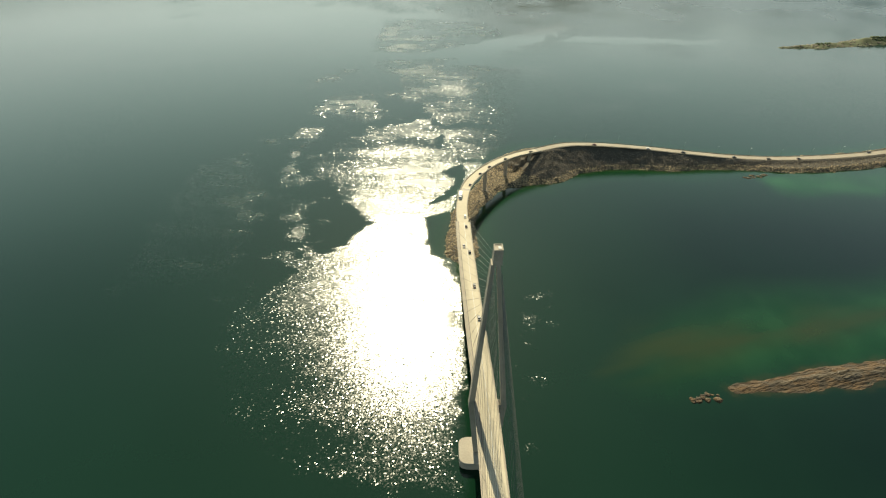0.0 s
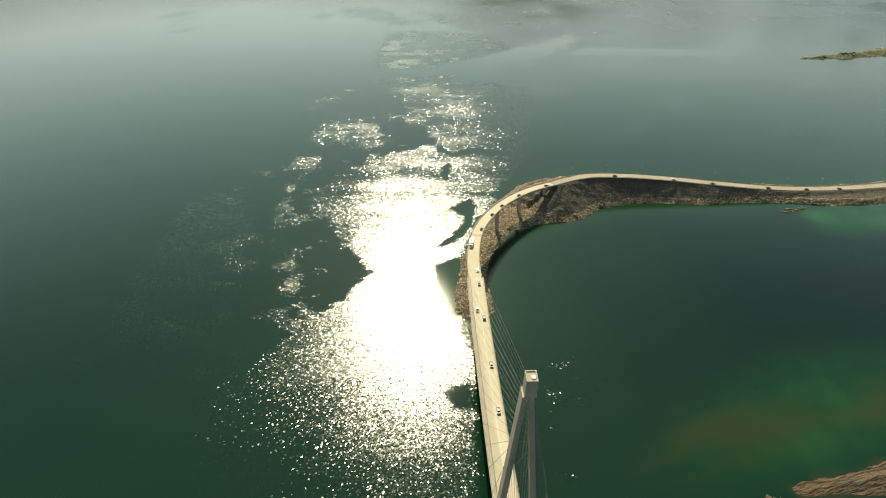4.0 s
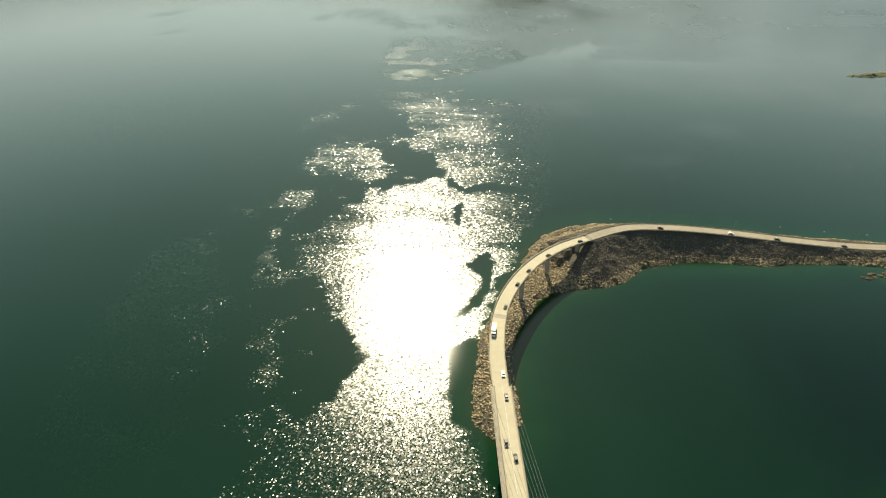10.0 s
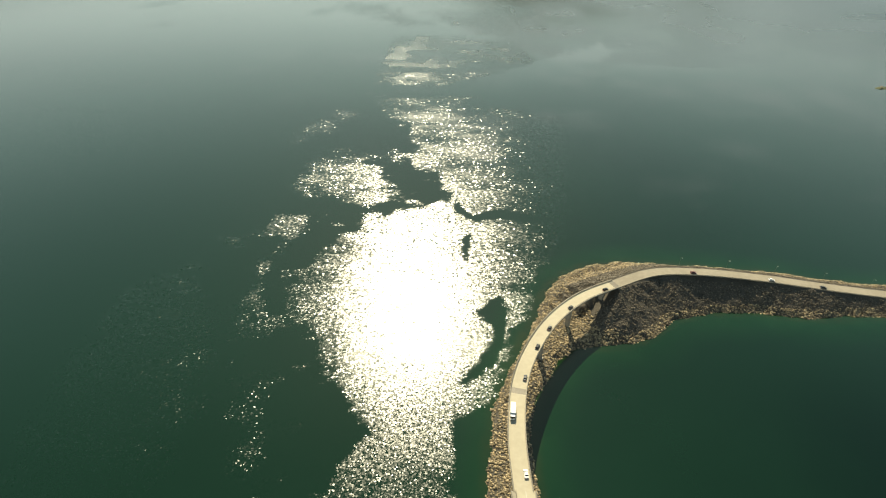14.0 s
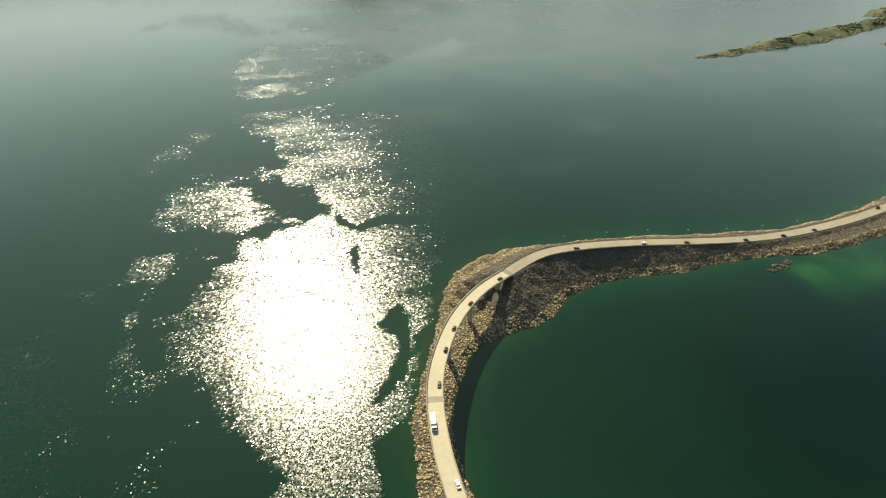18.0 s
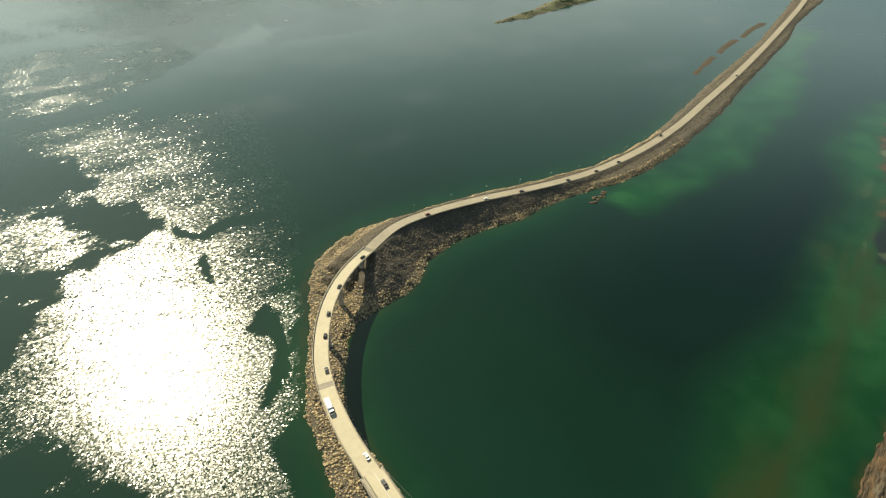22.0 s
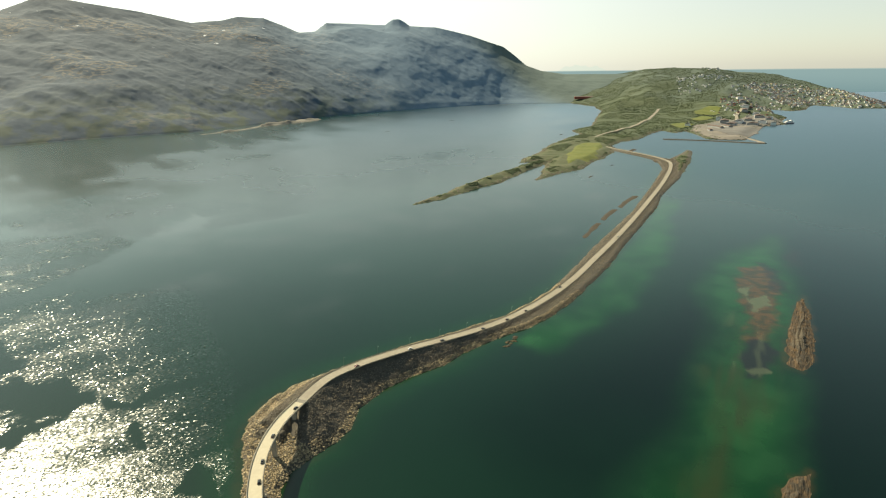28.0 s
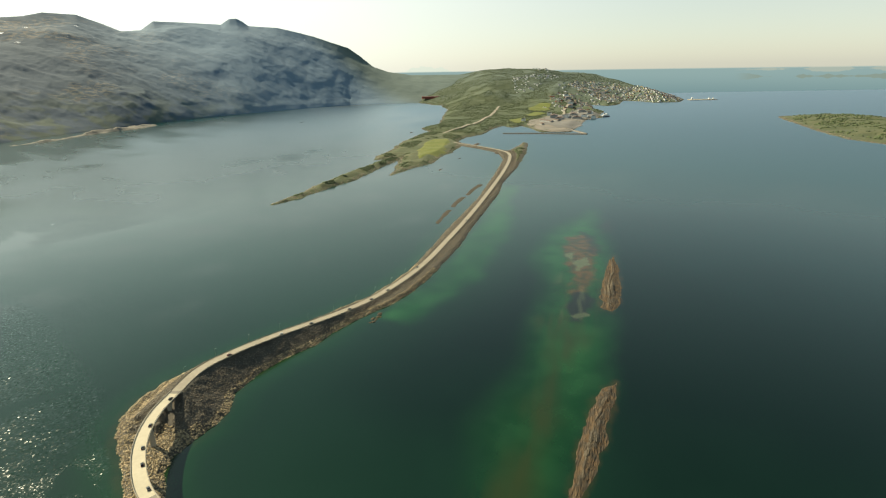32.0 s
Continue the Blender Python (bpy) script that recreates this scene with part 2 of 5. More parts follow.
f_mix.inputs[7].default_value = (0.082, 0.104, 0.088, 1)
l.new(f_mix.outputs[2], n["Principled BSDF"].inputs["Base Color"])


def rock_material(name, turn):
    """Layered shore rock: weed in the tidal zone, dark joints along the grain, dry pale tops."""
    m = bpy.data.materials.new(name)
    m.use_nodes = True
    n, l = m.node_tree.nodes, m.node_tree.links
    b = n["Principled BSDF"]
    b.inputs["Roughness"].default_value = 0.9
    geo, sep = n.new("ShaderNodeNewGeometry"), n.new("ShaderNodeSeparateXYZ")
    l.new(geo.outputs["Position"], sep.inputs[0])

    def noise(scale, stretch=1.0, detail=6):
        rot, mp, t = n.new("ShaderNodeMapping"), n.new("ShaderNodeMapping"), n.new("ShaderNodeTexNoise")
        rot.inputs["Rotation"].default_value, mp.inputs["Scale"].default_value = (0, 0, -turn), (1 / stretch, 1, 1)
        t.inputs["Scale"].default_value, t.inputs["Detail"].default_value = scale, detail
        l.new(geo.outputs["Position"], rot.inputs[0])
        l.new(rot.outputs[0], mp.inputs[0])
        l.new(mp.outputs[0], t.inputs["Vector"])
        return t.outputs[0]

    def ramp(src, a, c, lo, hi):
        r = n.new("ShaderNodeMapRange")
        for k, v in zip(("From Min", "From Max", "To Min", "To Max"), (a, c, lo, hi)):
            r.inputs[k].default_value = v
        l.new(src, r.inputs[0])
        return r.outputs[0]

    def blend(fac, a, c):
        x = n.new("ShaderNodeMix")
        x.data_type = "RGBA"
        l.new(fac, x.inputs[0])
        for k, v in ((6, a), (7, c)):
            if isinstance(v, tuple):
                x.inputs[k].default_value = (*v, 1)
            else:
                l.new(v, x.inputs[k])
        return x.outputs[2]

    dry = blend(ramp(noise(0.12, 3), 0.38, 0.62, 0, 1), (0.066, 0.051, 0.031), (0.030, 0.023, 0.014))
    dry = blend(ramp(noise(0.9, 2), 0.55, 0.72, 0, 0.6), dry, (0.13, 0.104, 0.066))
    dry = blend(ramp(noise(0.42, 5), 0.60, 0.64, 0, 0.8), dry, (0.0354, 0.0202, 0.0086))
    weed = blend(ramp(noise(0.25, 2), 0.4, 0.6, 0, 1), (0.0665, 0.0385, 0.014), (0.028, 0.0196, 0.0091))
    add = n.new("ShaderNodeMath")
    add.operation = "MULTIPLY_ADD"
    l.new(noise(0.15, 2), add.inputs[0])
    add.inputs[1].default_value = -3.4
    l.new(sep.outputs[2], add.inputs[2])
    l.new(blend(ramp(add.outputs[0], -0.4, 0.2, 0, 1), weed, dry), b.inputs["Base Color"])
    bp = n.new("ShaderNodeBump")
    bp.inputs["Distance"].default_value = 2.4
    l.new(noise(0.7, 4, 8), bp.inputs["Height"])
    l.new(bp.outputs[0], b.inputs["Normal"])
    return m


SKERRY = rock_material("skerry_rock", 0.26)


# ---- tools for building ----
def mesh_of(name, verts, faces, mat=None, smooth=False):
    me = bpy.data.meshes.new(name)
    me.from_pydata([tuple(map(float, v)) for v in verts], [], [tuple(map(int, q)) for q in faces])
    me.update()
    if mat:
        me.materials.append(mat)
    if smooth:
        me.shade_smooth()
    return me


def part(name, me, parent=None, label="", loc=None):
    ob = new(name, me)
    if parent:
        ob.parent = parent
    if loc is not None:
        ob.matrix_basis = loc if isinstance(loc, Matrix) else Matrix.Translation(loc)
    if label:
        ob["label"] = label
    return ob


def thing(name, label, category, at=None, kind="", group=""):
    e = new(name)
    if at is not None:
        e.matrix_basis = at if isinstance(at, Matrix) else Matrix.Translation(at)
    return tagged(e, label, category, group, kind)


def box_data(cx, cy, cz, sx, sy, sz, taper=1.0):
    x, y, z = sx / 2, sy / 2, sz / 2
    t = taper
    v = [(cx - x, cy - y, cz - z), (cx + x, cy - y, cz - z), (cx + x, cy + y, cz - z), (cx - x, cy + y, cz - z),
         (cx - x * t, cy - y * t, cz + z), (cx + x * t, cy - y * t, cz + z), (cx + x * t, cy + y * t, cz + z), (cx - x * t, cy + y * t, cz + z)]
    f = [(0, 3, 2, 1), (4, 5, 6, 7), (0, 1, 5, 4), (1, 2, 6, 5), (2, 3, 7, 6), (3, 0, 4, 7)]
    return v, f


def join(datas):
    verts, faces = [], []
    for v, f in datas:
        o = len(verts)
        verts += list(v)
        faces += [tuple(i + o for i in q) for q in f]
    return verts, faces


def tube_data(a, b, r0, r1=None, n=8):
    a, b = Vector(a), Vector(b)
    r1 = r0 if r1 is None else r1
    q = (b - a).to_track_quat("Z", "Y")
    v = [a + q @ Vector((r0 * math.cos(2 * math.pi * i / n), r0 * math.sin(2 * math.pi * i / n), 0)) for i in range(n)]
    v += [b + q @ Vector((r1 * math.cos(2 * math.pi * i / n), r1 * math.sin(2 * math.pi * i / n), 0)) for i in range(n)]
    f = [(i, (i + 1) % n, n + (i + 1) % n, n + i) for i in range(n)] + [tuple(range(n - 1, -1, -1)), tuple(range(n, 2 * n))]
    return v, f


def fractal(x, y, scale, octaves=5, seed=0.0):
    """Smooth value noise in numpy, about -1 to 1."""
    total, amp, norm = np.zeros_like(x, dtype=float), 1.0, 0.0
    u, v = np.asarray(x, float) / scale + seed * 17.31, np.asarray(y, float) / scale + seed * 9.73
    for o in range(octaves):
        iu, iv = np.floor(u), np.floor(v)
        fu, fv = u - iu, v - iv
        fu, fv = fu * fu * (3 - 2 * fu), fv * fv * (3 - 2 * fv)

        def rnd(a, b):
            h = np.sin(a * 127.1 + b * 311.7 + o * 74.7) * 43758.5453
            return (h - np.floor(h)) * 2 - 1
        total += amp * ((rnd(iu, iv) * (1 - fu) + rnd(iu + 1, iv) * fu) * (1 - fv) + (rnd(iu, iv + 1) * (1 - fu) + rnd(iu + 1, iv + 1) * fu) * fv)
        norm += amp
        amp *= 0.5
        u, v = u * 2.03 + 5.1, v * 2.03 + 3.7
    return total / norm * 1.6


def inside_distance(px, py, poly):
    """Signed distance to a closed outline, positive inside."""
    poly = np.asarray(poly, float)
    best, cross = np.full(px.shape, 1e18), np.zeros(px.shape, bool)
    for (x0, y0), (x1, y1) in zip(poly, np.roll(poly, -1, 0)):
        dx, dy = x1 - x0, y1 - y0
        s = np.clip(((px - x0) * dx + (py - y0) * dy) / (dx * dx + dy * dy), 0, 1)
        best = np.minimum(best, (px - x0 - s * dx) ** 2 + (py - y0 - s * dy) ** 2)
        hit = ((y0 > py) != (y1 > py)) & (px < (x1 - x0) * (py - y0) / (y1 - y0 + 1e-12) + x0)
        cross ^= hit
    return np.where(cross, 1, -1) * np.sqrt(best)


def grid_mesh(name, X, Y, Z, keep, mat, smooth=True):
    """A sheet over a grid of points, with only the cells to be kept."""
    ny, nx = X.shape
    cell = keep[:-1, :-1] | keep[1:, :-1] | keep[:-1, 1:] | keep[1:, 1:]
    j, i = np.nonzero(cell)
    a = j * nx + i
    quads = np.stack([a, a + 1, a + nx + 1, a + nx], 1)
    used, inv = np.unique(quads, return_inverse=True)
    verts = np.stack([X.ravel(), Y.ravel(), Z.ravel()], 1)[used]
    me = bpy.data.meshes.new(name)
    quads = inv.reshape(-1, 4)
    me.vertices.add(len(verts))
    me.vertices.foreach_set("co", verts.astype(np.float32).ravel())
    me.loops.add(quads.size)
    me.loops.foreach_set("vertex_index", quads.astype(np.int32).ravel())
    me.polygons.add(len(quads))
    me.polygons.foreach_set("loop_start", np.arange(0, quads.size, 4, dtype=np.int32))
    me.update(calc_edges=True)
    me.validate()
    if smooth:
        me.shade_smooth()
    if mat:
        me.materials.append(mat)
    return me


def land(name, poly, step, slope, cap, mat, label, category, wobble=4.0, rough=1.0, rough_scale=12.0, seed=1.0, kind="structure", extra=None, grain=None):
    """An island or shore: it rises from the outline at a slope up to a cap, with rock relief."""
    p = np.asarray(poly, float)
    x0, y0, x1, y1 = *(p.min(0) - 3 * step - wobble), *(p.max(0) + 3 * step + wobble)
    X, Y = np.meshgrid(np.arange(x0, x1, step), np.arange(y0, y1, step))
    d = inside_distance(X, Y, p) + wobble * fractal(X, Y, rough_scale * 2, 4, seed)
    Z = np.minimum(d * slope, cap + (extra(X, Y) if extra else 0))
    Z = np.where(Z > 0, Z + rough * fractal(X, Y, rough_scale, 5, seed + 3) * np.clip(d / (4 * step), 0, 1), np.maximum(Z, -3))
    if grain is not None:
        c, s = math.cos(grain), math.sin(grain)
        a, q = X * c + Y * s, -X * s + Y * c
        ledge = 1 - np.abs(fractal(a / 6, q, rough_scale * 0.55, 4, seed + 6))
        Z = np.where(Z > 0, Z * (0.35 + 0.85 * ledge) + 0.6 * fractal(a / 2, q, 3, 3, seed + 7), Z)
    me = grid_mesh(name, X, Y, Z, Z > -1.5, mat)
    return tagged(new(name, me), label, category, kind=kind), (X, Y, Z, d)


# ---- plan of the road: centre points x, y, height of the surface ----
ROAD = [(20.5, -260, 47), (20.5, -100, 47), (20.0, 40, 46), (19.8, 122, 43.5), (19.3, 172, 41), (17.6, 229, 37.4), (16.0, 289, 34.5), (15.2, 341, 32.2), (15.3, 377, 30.8),
        (21.3, 414.2, 28.5), (33.7, 444.2, 26.2), (50.0, 469.7, 24.0), (71.3, 491.3, 22.0), (96.2, 507, 20.4), (129.3, 523.4, 19.0), (162.3, 526.8, 17.3), (208.5, 524, 14.6), (249.6, 519.3, 11.4),
        (300, 515, 7.7), (335.5, 514.5, 5.8), (375, 516.5, 5.0), (425, 522.5, 4.6), (489, 536, 4.5), (574, 560.5, 4.6), (680, 591.5, 5), (827, 639, 5), (1037, 711, 5), (1140, 748, 5), (1322, 821, 5),
        (1400, 862, 5), (1446, 910, 5), (1490, 1000, 5), (1539, 1129, 5), (1590, 1222, 6), (1645, 1275, 7), (1712, 1307, 9), (1811, 1330, 12), (1951, 1345, 16), (2250, 1420, 20), (2560, 1535, 24), (2850, 1660, 30), (3050, 1740, 36)]


def spline(points, gap):
    """Even points along a smooth curve through the given ones."""
    p = np.array(points, float)
    ext = np.vstack([2 * p[0] - p[1], p, 2 * p[-1] - p[-2]])
    out = []
    for i in range(1, len(ext) - 2):
        a, b, c, d = ext[i - 1], ext[i], ext[i + 1], ext[i + 2]
        t1 = np.linalg.norm(b - a) ** 0.5
        t2 = t1 + np.linalg.norm(c - b) ** 0.5
        t3 = t2 + np.linalg.norm(d - c) ** 0.5
        for t in np.linspace(t1, t2, 40, endpoint=False):
            a1, a2, a3 = a * (t1 - t) / t1 + b * t / t1, b * (t2 - t) / (t2 - t1) + c * (t - t1) / (t2 - t1), c * (t3 - t) / (t3 - t2) + d * (t - t2) / (t3 - t2)
            b1, b2 = a1 * (t2 - t) / t2 + a2 * t / t2, a2 * (t3 - t) / (t3 - t1) + a3 * (t - t1) / (t3 - t1)
            out.append(b1 * (t2 - t) / (t2 - t1) + b2 * (t - t1) / (t2 - t1))
    out = np.array(out + [p[-1]])
    s = np.r_[0, np.cumsum(np.linalg.norm(np.diff(out, axis=0), axis=1))]
    q = np.arange(0, s[-1], gap)
    return q, np.stack([np.interp(q, s, out[:, k]) for k in range(3)], 1)


RS, RP = spline(ROAD, 4.0)
RT = np.gradient(RP[:, :2], axis=0)
RT /= np.linalg.norm(RT, axis=1)[:, None]
RN = np.stack([-RT[:, 1], RT[:, 0]], 1)  # to the left


def station(x, y):
    """The index of the road point nearest to a place."""
    return int(np.argmin((RP[:, 0] - x) ** 2 + (RP[:, 1] - y) ** 2))


S_TOWER, S_SPAN, S_BAND, S_JOINT = station(19.3, 172), station(15.2, 347), station(17.5, 402), station(96, 512)


def on_road(s, off, up=0.0):
    """A place by metres along the road, metres to the left, and height over the surface."""
    c = [float(np.interp(s, RS, RP[:, k])) for k in range(3)]
    t = np.array([np.interp(s, RS, RT[:, k]) for k in range(2)])
    return Vector((c[0] - t[1] * off, c[1] + t[0] * off, c[2] + up)), math.atan2(t[1], t[0])


def ribbon(i0, i1, profile, step=1):
    """A profile of (left, up) points swept along the road from one station to another, closed round."""
    ids = list(range(i0, i1 + 1, step))
    if ids[-1] != i1:
        ids.append(i1)
    n, verts, faces = len(profile), [], []
    for i in ids:
        for off, up in profile:
            verts.append((RP[i, 0] + RN[i, 0] * off, RP[i, 1] + RN[i, 1] * off, RP[i, 2] + up))
    for k in range(len(ids) - 1):
        for j in range(n):
            a, b = k * n + j, k * n + (j + 1) % n
            faces.append((a, b, b + n, a + n))
    faces += [tuple(range(n - 1, -1, -1)), tuple(range(len(verts) - n, len(verts)))]
    return verts, faces


def bar(off, up, w, h):
    return [(off + w / 2, up), (off + w / 2, up + h), (off - w / 2, up + h), (off - w / 2, up)]


# ---- large structure: sea ----
CAUSEWAY = [(2, 348), (11, 338), (22, 340), (28, 349), (28, 366), (27, 387), (31, 410), (37, 429), (53, 453), (65, 465), (80, 467), (101, 469), (117, 476), (139, 493),
            (163, 500), (195, 501), (231, 497), (286, 499), (319, 497), (348, 490), (389, 492), (443, 501), (571, 534), (653, 563), (923, 648), (1013, 687),
            (1208, 743), (1495, 846), (1668, 919), (1687, 947), (1600, 925), (1470, 900), (1510, 995), (1590, 1185), (1560, 1225), (1470, 1005), (1425, 915),
            (1316, 840), (1100, 756), (863, 668), (612, 593), (528, 564), (446, 540), (394, 532), (351, 529), (269, 542), (230, 550), (179, 557)]
SPIT = [(142, 560), (116, 561), (89, 556), (69, 543), (57, 528), (48, 511), (40, 489), (24, 455), (13, 432), (7, 415), (4, 395), (2, 370)]
SHOAL = [(80, 212), (150, 285), (204, 312), (290, 327), (371, 340), (494, 381), (588, 428), (690, 452), (800, 456), (884, 442), (890, 412), (770, 366), (652, 317), (400, 250), (326, 222), (200, 200), (130, 196)]
SHELF = [(300, 490), (326, 453), (400, 440), (457, 447), (537, 466), (629, 493), (779, 553), (991, 637), (1000, 690), (800, 615), (653, 566), (571, 536), (443, 504), (389, 496)]
REEF = [(677, 401), (707, 384), (642, 355), (500, 310), (452, 296), (425, 300), (443, 316), (513, 340), (567, 354), (618, 383)]
ISLET_A = [(646, 325), (588, 302), (532, 283), (480, 270), (458, 272), (456, 283), (494, 297), (542, 308), (597, 320)]
ISLET_B = [(320, 228), (300, 223), (261, 219), (240, 212), (205, 211), (166, 209), (164, 213), (205, 223), (235, 230), (262, 233), (287, 236), (305, 235)]


def stretch_axis(lo, hi, step, far, growth=1.18):
    a, d = list(np.arange(lo, hi + step, step)), step
    while a[-1] < far:
        d *= growth
        a.append(a[-1] + d)
    d = step
    while a[0] > -far:
        d *= growth
        a.insert(0, a[0] - d)
    return np.array(a)


def smooth01(v, a, b):
    t = np.clip((v - a) / (b - a), 0, 1)
    return t * t * (3 - 2 * t)


# wind-ruffled water and the calm slicks in it, in plan
RUFFLED = [[(-122, 926), (-45, 940), (26, 943), (50, 899), (124, 871), (119, 766), (99, 685), (84, 601), (58, 550), (43, 521), (31, 483), (14, 441), (6, 418), (-14, 408), (-22, 411), (-22, 375), (-31, 359), (-59, 356), (-59, 375), (-65, 396), (-78, 416), (-89, 443), (-106, 474), (-130, 491), (-138, 524), (-124, 561), (-112, 596), (-93, 606), (-66, 636), (-35, 647), (-19, 653), (-25, 694), (-29, 713), (-58, 719), (-63, 746), (-56, 777), (-66, 845), (-100, 864)],
           [(6, 329), (13, 296), (9, 150), (-31, 150), (-72, 160), (-107, 180), (-135, 220), (-148, 266), (-141, 299), (-122, 345), (-84, 364), (-70, 385), (-64, 417), (-46, 425), (-17, 416), (-10, 355)]]
THIN_RUFFLE = [[(-141, 767), (-101, 753), (-77, 692), (-73, 657), (-90, 635), (-121, 650), (-162, 655), (-171, 703), (-162, 744)],
               [(-201, 832), (-161, 882), (-130, 904), (-129, 863), (-156, 815), (-193, 773)],
               [(-206, 585), (-168, 623), (-139, 634), (-141, 595), (-156, 561), (-147, 510), (-154, 479), (-148, 447), (-121, 443), (-121, 429), (-123, 411), (-114, 392), (-121, 374), (-129, 377), (-137, 403), (-150, 433), (-160, 468), (-164, 510), (-163, 553), (-158, 586), (-195, 581)],
               [(-123, 1250), (-24, 1276), (120, 1220), (124, 1096), (12, 1005), (-47, 975), (-126, 992)], [(-88, 1476), (198, 1565), (173, 1307), (40, 1279), (-13, 1371)], [(-240, 300), (-260, 520), (-215, 560), (-165, 460), (-150, 330)]]
CALM = [[(2, 500), (20, 517), (23, 495), (20, 466), (8, 453), (1, 455), (11, 471), (14, 485)], [(-11, 653), (4, 630), (28, 637), (79, 627), (78, 619), (27, 625), (6, 619), (-11, 635)], [(-6, 589), (0, 601), (-1, 572), (-3, 558), (-6, 566)],
        [(-17, 431), (-3, 447), (12, 462), (15, 455), (-7, 433)], [(-6, 279), (10, 286), (9, 263), (-1, 265), (-8, 272)], [(-167, 334), (-136, 321), (-134, 289), (-125, 309), (-111, 332), (-143, 345)], [(-14, 408), (6, 418), (8, 380), (4, 345), (-10, 350)]]
SLICKS = [[(84, 1064), (254, 1225), (265, 1187), (168, 1038), (39, 909), (16, 898)], [(-664, 968), (-569, 947), (-494, 925), (-417, 964), (-407, 940), (-479, 897), (-586, 922), (-647, 944)], [(243, 1094), (347, 1079), (511, 1050), (497, 1022), (335, 1044), (235, 1063)]]
CATSPAWS = [[(-313, 1477), (-251, 1562), (-172, 1566), (-111, 1446), (-47, 1344), (-128, 1356), (-187, 1472)], [(-690, 1508), (-674, 1561), (-592, 1396), (-577, 1321), (-632, 1422)]]
SX, SY = np.meshgrid(stretch_axis(-260, 760, 2.2, 30000, 1.12), stretch_axis(150, 1000, 2.2, 30000, 1.12))
sea_me = grid_mesh("sea", SX, SY, SX * 0, np.ones(SX.shape, bool), None)
wob = 22 * fractal(SX, SY, 90, 4, 2)
shallow = 0.9 * smooth01(inside_distance(SX, SY, SHOAL) + 0.45 * wob, -9, 40) * (0.45 + 0.55 * smooth01(SX, 120, 380))
shallow = np.maximum(shallow, 1.0 * smooth01(inside_distance(SX, SY, SHELF) + 0.6 * wob, -16, 12))
shore = inside_distance(SX, SY, CAUSEWAY + SPIT)
shallow = np.maximum(shallow, 0.3 * smooth01(shore + 0.3 * wob, -32, -2))
shallow *= 0.8 + 0.3 * fractal((SX * 0.95 + SY * 0.31) / 2.5, -SX * 0.31 + SY * 0.95, 40, 4, 5)
ORANGE_WEED = [(690, 411), (723, 401), (705, 375), (640, 352), (598, 338), (563, 328), (503, 311), (478, 315), (484, 327), (545, 343), (551, 354), (622, 386)]
DARK_KELP = [(461, 323), (493, 324), (496, 309), (455, 294), (416, 296), (413, 302), (441, 318)]
SMALL_KELP = [(801, 388), (819, 381), (756, 362), (738, 371)]
SILT = [(430, 312), (412, 287), (340, 265), (276, 256), (150, 222), (90, 225), (130, 262), (232, 282), (346, 304), (400, 330)]
near_reef = 7 * fractal(SX, SY, 14, 4, 61)
along, across = SX * 0.95 + SY * 0.31, -SX * 0.31 + SY * 0.95
grainy = fractal(along / 7, across, 9, 4, 62)
weed = 0.95 * smooth01(inside_distance(SX, SY, ORANGE_WEED) + near_reef, -5, 6)
kelp = 0.95 * smooth01(inside_distance(SX, SY, DARK_KELP) + 0.6 * near_reef, -4, 3)
kelp = np.maximum(kelp, 0.55 * smooth01(inside_distance(SX, SY, SMALL_KELP) + near_reef, -6, 5))
kelp = np.maximum(kelp, 0.6 * smooth01(inside_distance(SX, SY, [(733, 408), (712, 370), (650, 345), (640, 356), (690, 380)]) + near_reef, -5, 4))
sand = np.maximum(smooth01(inside_distance(SX, SY, [(590, 364), (618, 354), (590, 341), (558, 349)]) + 0.7 * near_reef, -2, 3), smooth01(inside_distance(SX, SY, [(612, 384), (634, 376), (588, 365)]) + 0.5 * near_reef, -2, 2))
sand = np.maximum(sand, 0.7 * smooth01(inside_distance(SX, SY, [(418, 300), (424, 308), (440, 296), (436, 291)]) + 0.3 * near_reef, -2, 2))
sand = np.maximum(sand, 0.35 * smooth01(grainy, 0.45, 0.9) * smooth01(inside_distance(SX, SY, REEF), -26, 4))
sand *= 0.75
silt = smooth01(inside_distance(SX, SY, SILT) + 0.7 * wob, -14, 18) * np.clip(0.42 + 0.5 * grainy, 0, 1)
silt = np.maximum(silt, 0.5 * smooth01(inside_distance(SX, SY, REEF) + near_reef, -22, 2) * np.clip(0.6 + 0.6 * grainy, 0, 1))
for isl in (ISLET_A, ISLET_B):
    weed = np.maximum(weed, 0.3 * smooth01(inside_distance(SX, SY, isl) + 0.5 * near_reef, -5, 1))
weed = np.maximum(weed, 0.15 * smooth01(shore + 0.15 * wob, -7, 0))
edge = 5 * fractal(SX, SY, 22, 4, 41) + 5 * fractal(SX, SY * 1.8, 8, 4, 42)
ruffle = np.full(SX.shape, 0.10) + 0.08 * fractal(SX, SY, 120, 4, 43)
ripple, crests = fractal(SX / 2.2, SY * 1.3, 30, 4, 44), fractal(SX / 3, SY + 0.15 * SX, 15, 2, 47)
gusts = np.clip(0.92 + 0.22 * ripple + 0.18 * crests, 0.35, 1.25)
lee = (0.45 + 0.55 * smooth01(-SX, -120, -30)) * (1 - 0.28 * smooth01(-SX, 65, 110) * smooth01(SY, 380, 440))
for poly in RUFFLED:
    ruffle = np.maximum(ruffle, lee * gusts * smooth01(inside_distance(SX, SY, poly) + edge, -5, 5))
